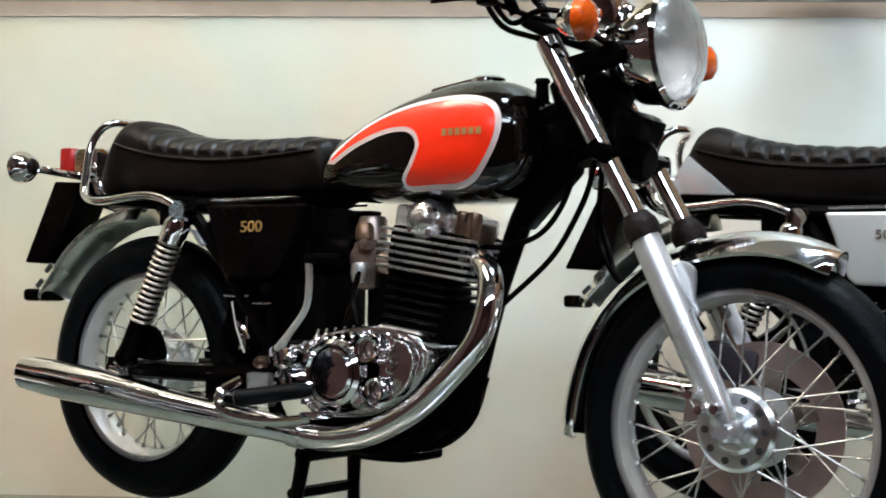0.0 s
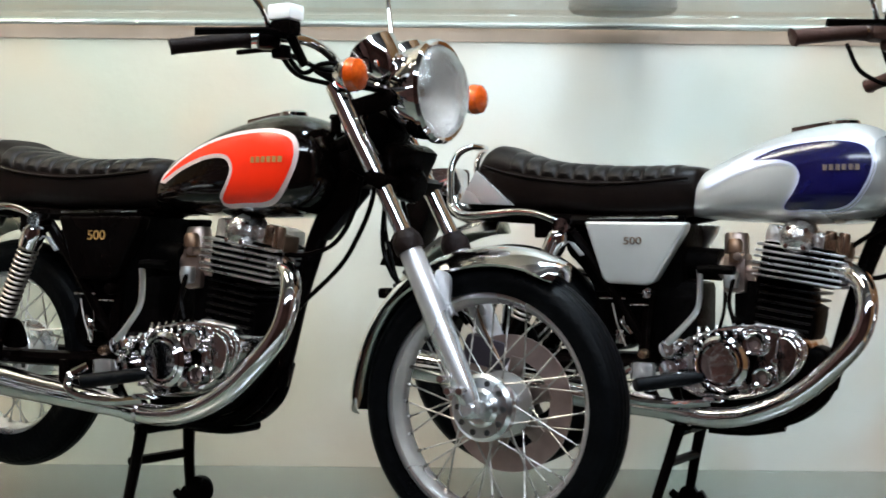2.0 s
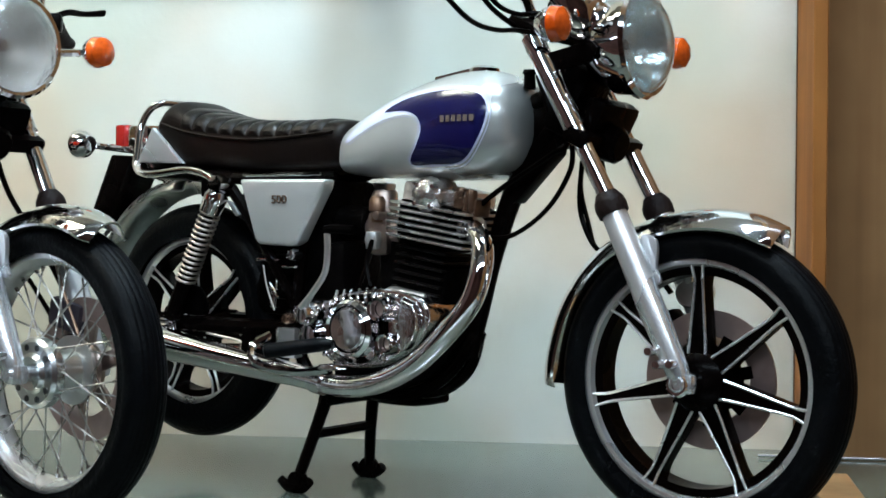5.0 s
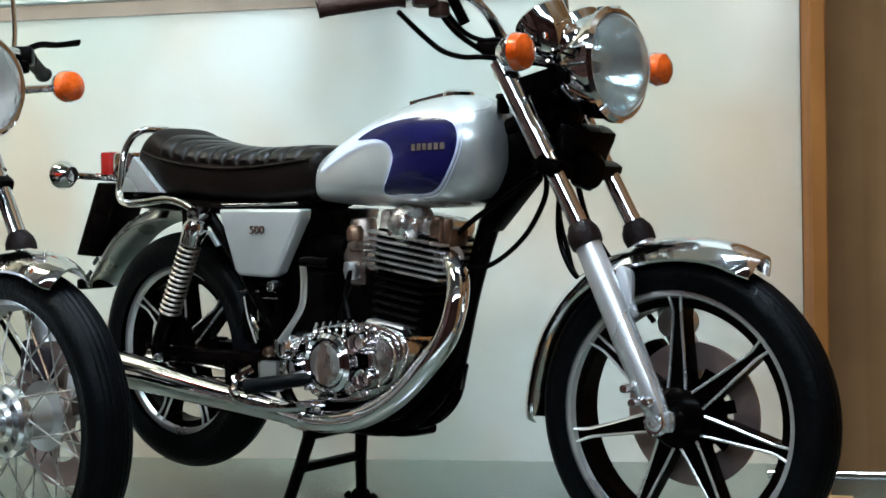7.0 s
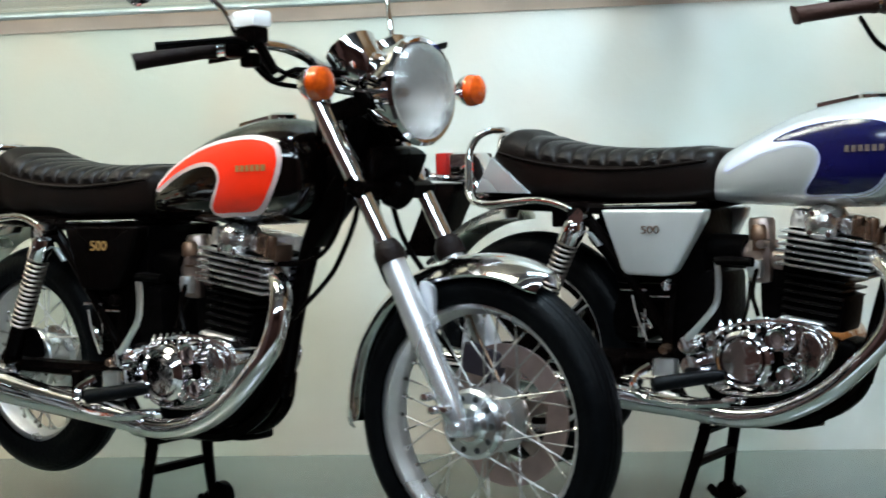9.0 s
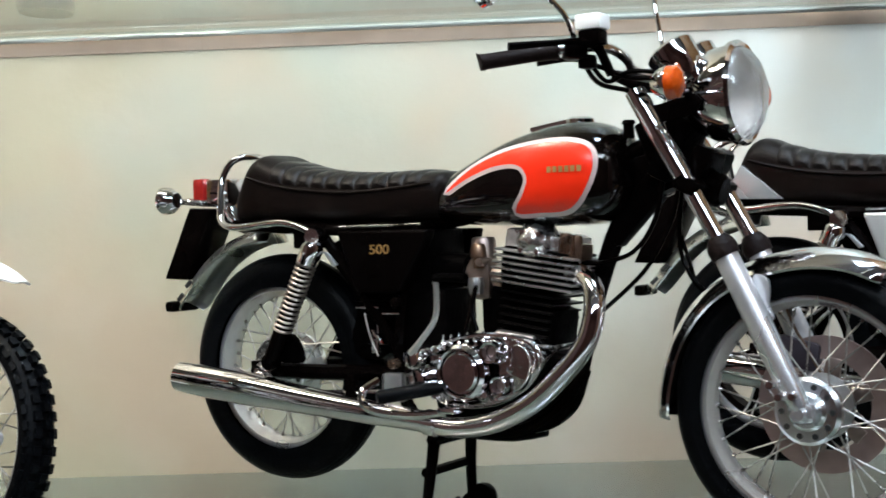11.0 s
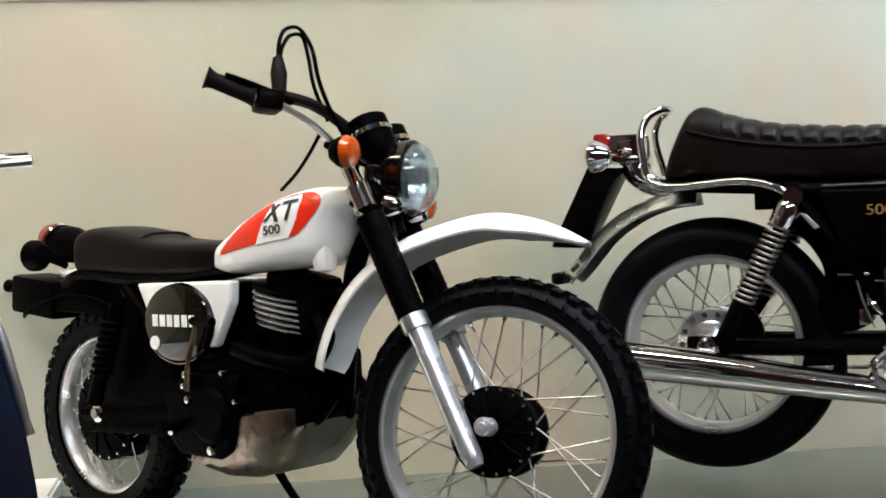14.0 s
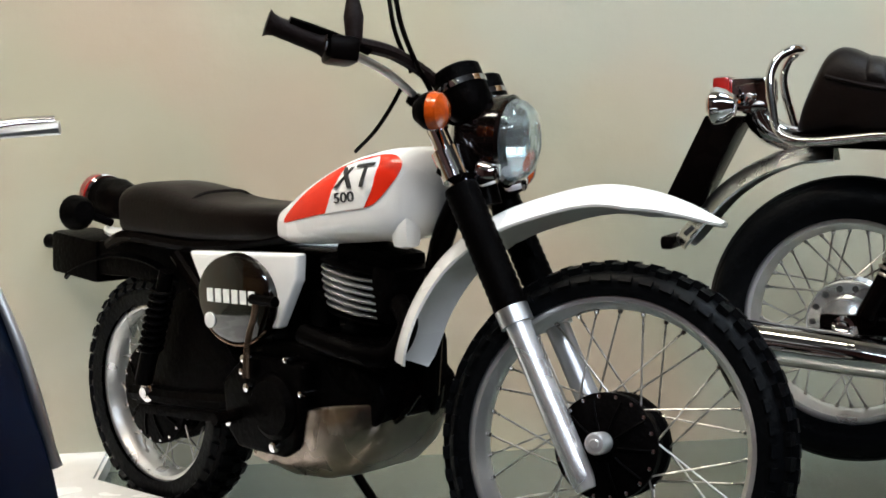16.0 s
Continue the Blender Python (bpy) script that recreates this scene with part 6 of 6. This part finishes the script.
    part("cable_boot", tube([(0.945, -0.285, 1.08), (0.94, -0.285, 1.13), (0.935, -0.285, 1.168)], (0.016, 0.02, 0.012), 10, 2), GRIPRUB, hb)
    part("throttle_cable", tube([(0.935, -0.285, 1.165), (0.915, -0.25, 1.215), (0.91, -0.22, 1.253), (0.935, -0.2, 1.26), (0.973, -0.2, 1.21), (0.992, -0.19, 1.134), (1.017, -0.16, 1.06), (1.04, -0.08, 0.98)], 0.005, 6, 6), FRAME, hb)
    part("throttle_cable", tube([(0.937, -0.28, 1.165), (0.925, -0.25, 1.205), (0.925, -0.22, 1.238), (0.945, -0.2, 1.24), (0.965, -0.2, 1.19), (0.98, -0.19, 1.12), (0.995, -0.14, 1.05)], 0.005, 6, 6), FRAME, hb)
    part("clutch_cable", tube([(0.98, -0.14, 1.03), (0.95, -0.13, 0.985), (0.90, -0.1, 0.94), (0.83, -0.05, 0.905)], 0.0045, 6, 5), FRAME, thing)
    TURN[0] = None
    return thing


def place(ob, x, y, yaw):
    ob.matrix_basis = Matrix.Translation((x * U, y * U, 0)) @ Matrix.Rotation(yaw, 4, "Z")


black_bike = road_bike("black model road motorcycle, red tank panel, on centre stand", GLOSSBLACK, RED, CREAM, FRAME, False, 0.0, False, -0.037)
place(black_bike, *BLACK_AT)
silver_bike = road_bike("silver model road motorcycle, dark blue tank panel, cast wheels", SILVER, BLUE, PALELINE, SILVER, True, 0.02, True)
place(silver_bike, *SILVER_AT)
trail = trail_bike("white and red model trail motorcycle with knobbly tyres", TRAIL_STEER)
place(trail, *TRAIL_AT)


# ---- step-through at the end of the shelf, and the white plinth ----


def step_through(label):
    """Faces the front of the shelf; x is across, z up."""
    SC[0] = U
    thing = tagged(new("model_moped"), label, "model moped", "model motorcycles on the shelf")
    rings = []
    for z, hw, y in ((0.02, 0.228, -0.06), (0.15, 0.224, -0.08), (0.30, 0.213, -0.10), (0.413, 0.196, -0.10), (0.51, 0.172, -0.10), (0.60, 0.144, -0.09), (0.65, 0.11, -0.07), (0.68, 0.06, -0.05)):
        o = [(hw * t, y + 0.13 * abs(t) ** 2.2, z) for t in np.linspace(-1, 1, 17)]
        rings.append(o + [(x * 0.97, yy + 0.012, zz) for x, yy, zz in o[::-1]])
    shield = part("leg_shield", loft(rings), NAVY, thing, "glossy dark navy leg shield")
    for s in (-1, 1):
        part("shield_trim", tube([(s * 0.143, 0.036, 0.61), (s * 0.168, 0.031, 0.54), (s * 0.188, 0.030, 0.46), (s * 0.201, 0.033, 0.40), (s * 0.205, 0.036, 0.378)], (0.006, 0.008, 0.0085, 0.007, 0.009), 10, 4), ALU, shield, "bright edge trim")
    w = part("front_wheel", rim_mesh(Vector((0, 0, 0)), 0.15, 0.03), RIMALU, thing)
    w.matrix_basis = Matrix.Translation((0, -0.016, 0.2 * U)) @ Matrix.Rotation(radians(90), 4, "Z")
    part("tyre", tyre_mesh(Vector((0, 0, 0)), 0.148, 0.2, 0.04), RUBBER, w)
    part("front_mudguard", tube([(0, -0.12, 0.44), (0, -0.24, 0.42), (0, -0.37, 0.30)], (0.05, 0.055, 0.04), 14, 4), NAVY, thing)
    part("steering_column", tube([(0, 0.0, 0.30), (0, 0.18, 0.60), (0, 0.28, 0.79)], 0.03, 12, 3), FRAME, thing)
    part("headlight", lathe([(0.0, -0.06), (0.05, -0.05), (0.075, -0.01), (0.075, 0.01), (0.0, 0.03)], (0, 0.17, 0.72), (0, -1, 0), 28), CHROME, thing)
    hb = part("handlebar", tube([(-0.2, 0.19, 0.85), (-0.12, 0.18, 0.845), (0, 0.18, 0.82), (0.12, 0.18, 0.845), (0.2, 0.19, 0.85)], 0.012, 10, 5), CHROME, thing)
    hb.matrix_basis = Matrix.Translation((0, 0.1 * U, -0.03 * U)) @ Matrix.Diagonal((0.89, 1, 1, 1))
    for s in (-1, 1):
        part("grip", tube([(s * 0.13, 0.182, 0.846), (s * 0.17, 0.185, 0.849), (s * 0.19, 0.187, 0.850)], 0.010, 12, 2), GRIPRUB, hb, "black rubber grip")
        part("lever", tube([(s * 0.10, 0.155, 0.835), (s * 0.15, 0.15, 0.838), (s * 0.215, 0.15, 0.842)], (0.007, 0.008, 0.010), 8, 3), ALU, hb, "chrome hand lever")
    part("body", hull([(-0.08, 0.14, 0.2, 0.02), (0.0, 0.12, 0.30, 0.06), (0.2, 0.14, 0.40, 0.07), (0.34, 0.24, 0.40, 0.05), (0.4, 0.30, 0.36, 0.02)], 2.6, 24), NAVY, thing).matrix_basis = Matrix.Translation((0, 0.012, 0)) @ Matrix.Rotation(radians(90), 4, "Z")
    part("saddle", hull([(0.12, 0.40, 0.42, 0.03), (0.16, 0.39, 0.45, 0.05), (0.28, 0.39, 0.46, 0.05), (0.34, 0.40, 0.44, 0.025)], 3, 20), VINYL, thing).matrix_basis = Matrix.Translation((0, 0.012, 0)) @ Matrix.Rotation(radians(90), 4, "Z")
    rw = part("rear_wheel", rim_mesh(Vector((0, 0, 0)), 0.15, 0.03), RIMALU, thing)
    rw.matrix_basis = Matrix.Translation((0, 0.046, 0.2 * U)) @ Matrix.Rotation(radians(90), 4, "Z")
    part("tyre", tyre_mesh(Vector((0, 0, 0)), 0.148, 0.2, 0.04), RUBBER, rw)
    return thing


moped = step_through("glossy dark navy model moped with a chrome-trimmed leg shield")
moped.matrix_basis = Matrix.Translation((-1.62 * U, -1.05 * U, 0))

SC[0] = 1
plinth_bm = bmesh.new()
edge = [(-2.9, -0.3), (-1.25, -0.3), (-1.27, -0.085), (-1.37, 0.022), (-1.60, 0.275), (-1.612, 0.54), (-1.65, 0.585), (-2.9, 0.585)]
lo = [plinth_bm.verts.new((x * U, y * U, 0.0002)) for x, y in edge]
hi = [plinth_bm.verts.new((x * U, y * U, 0.005)) for x, y in edge]
plinth_bm.faces.new(lo)
plinth_bm.faces.new(hi[::-1])
for i in range(len(edge)):
    k = (i + 1) % len(edge)
    plinth_bm.faces.new((lo[i], lo[k], hi[k], hi[i]))
bmesh.ops.recalc_face_normals(plinth_bm, faces=plinth_bm.faces)
bmesh.ops.bevel(plinth_bm, geom=plinth_bm.edges[:], offset=0.0008, segments=2, affect="EDGES")
plinth = part("plinth", plinth_bm, WHITE, None, "flat white display plinth lying on the shelf")
tagged(plinth, category="plinth")
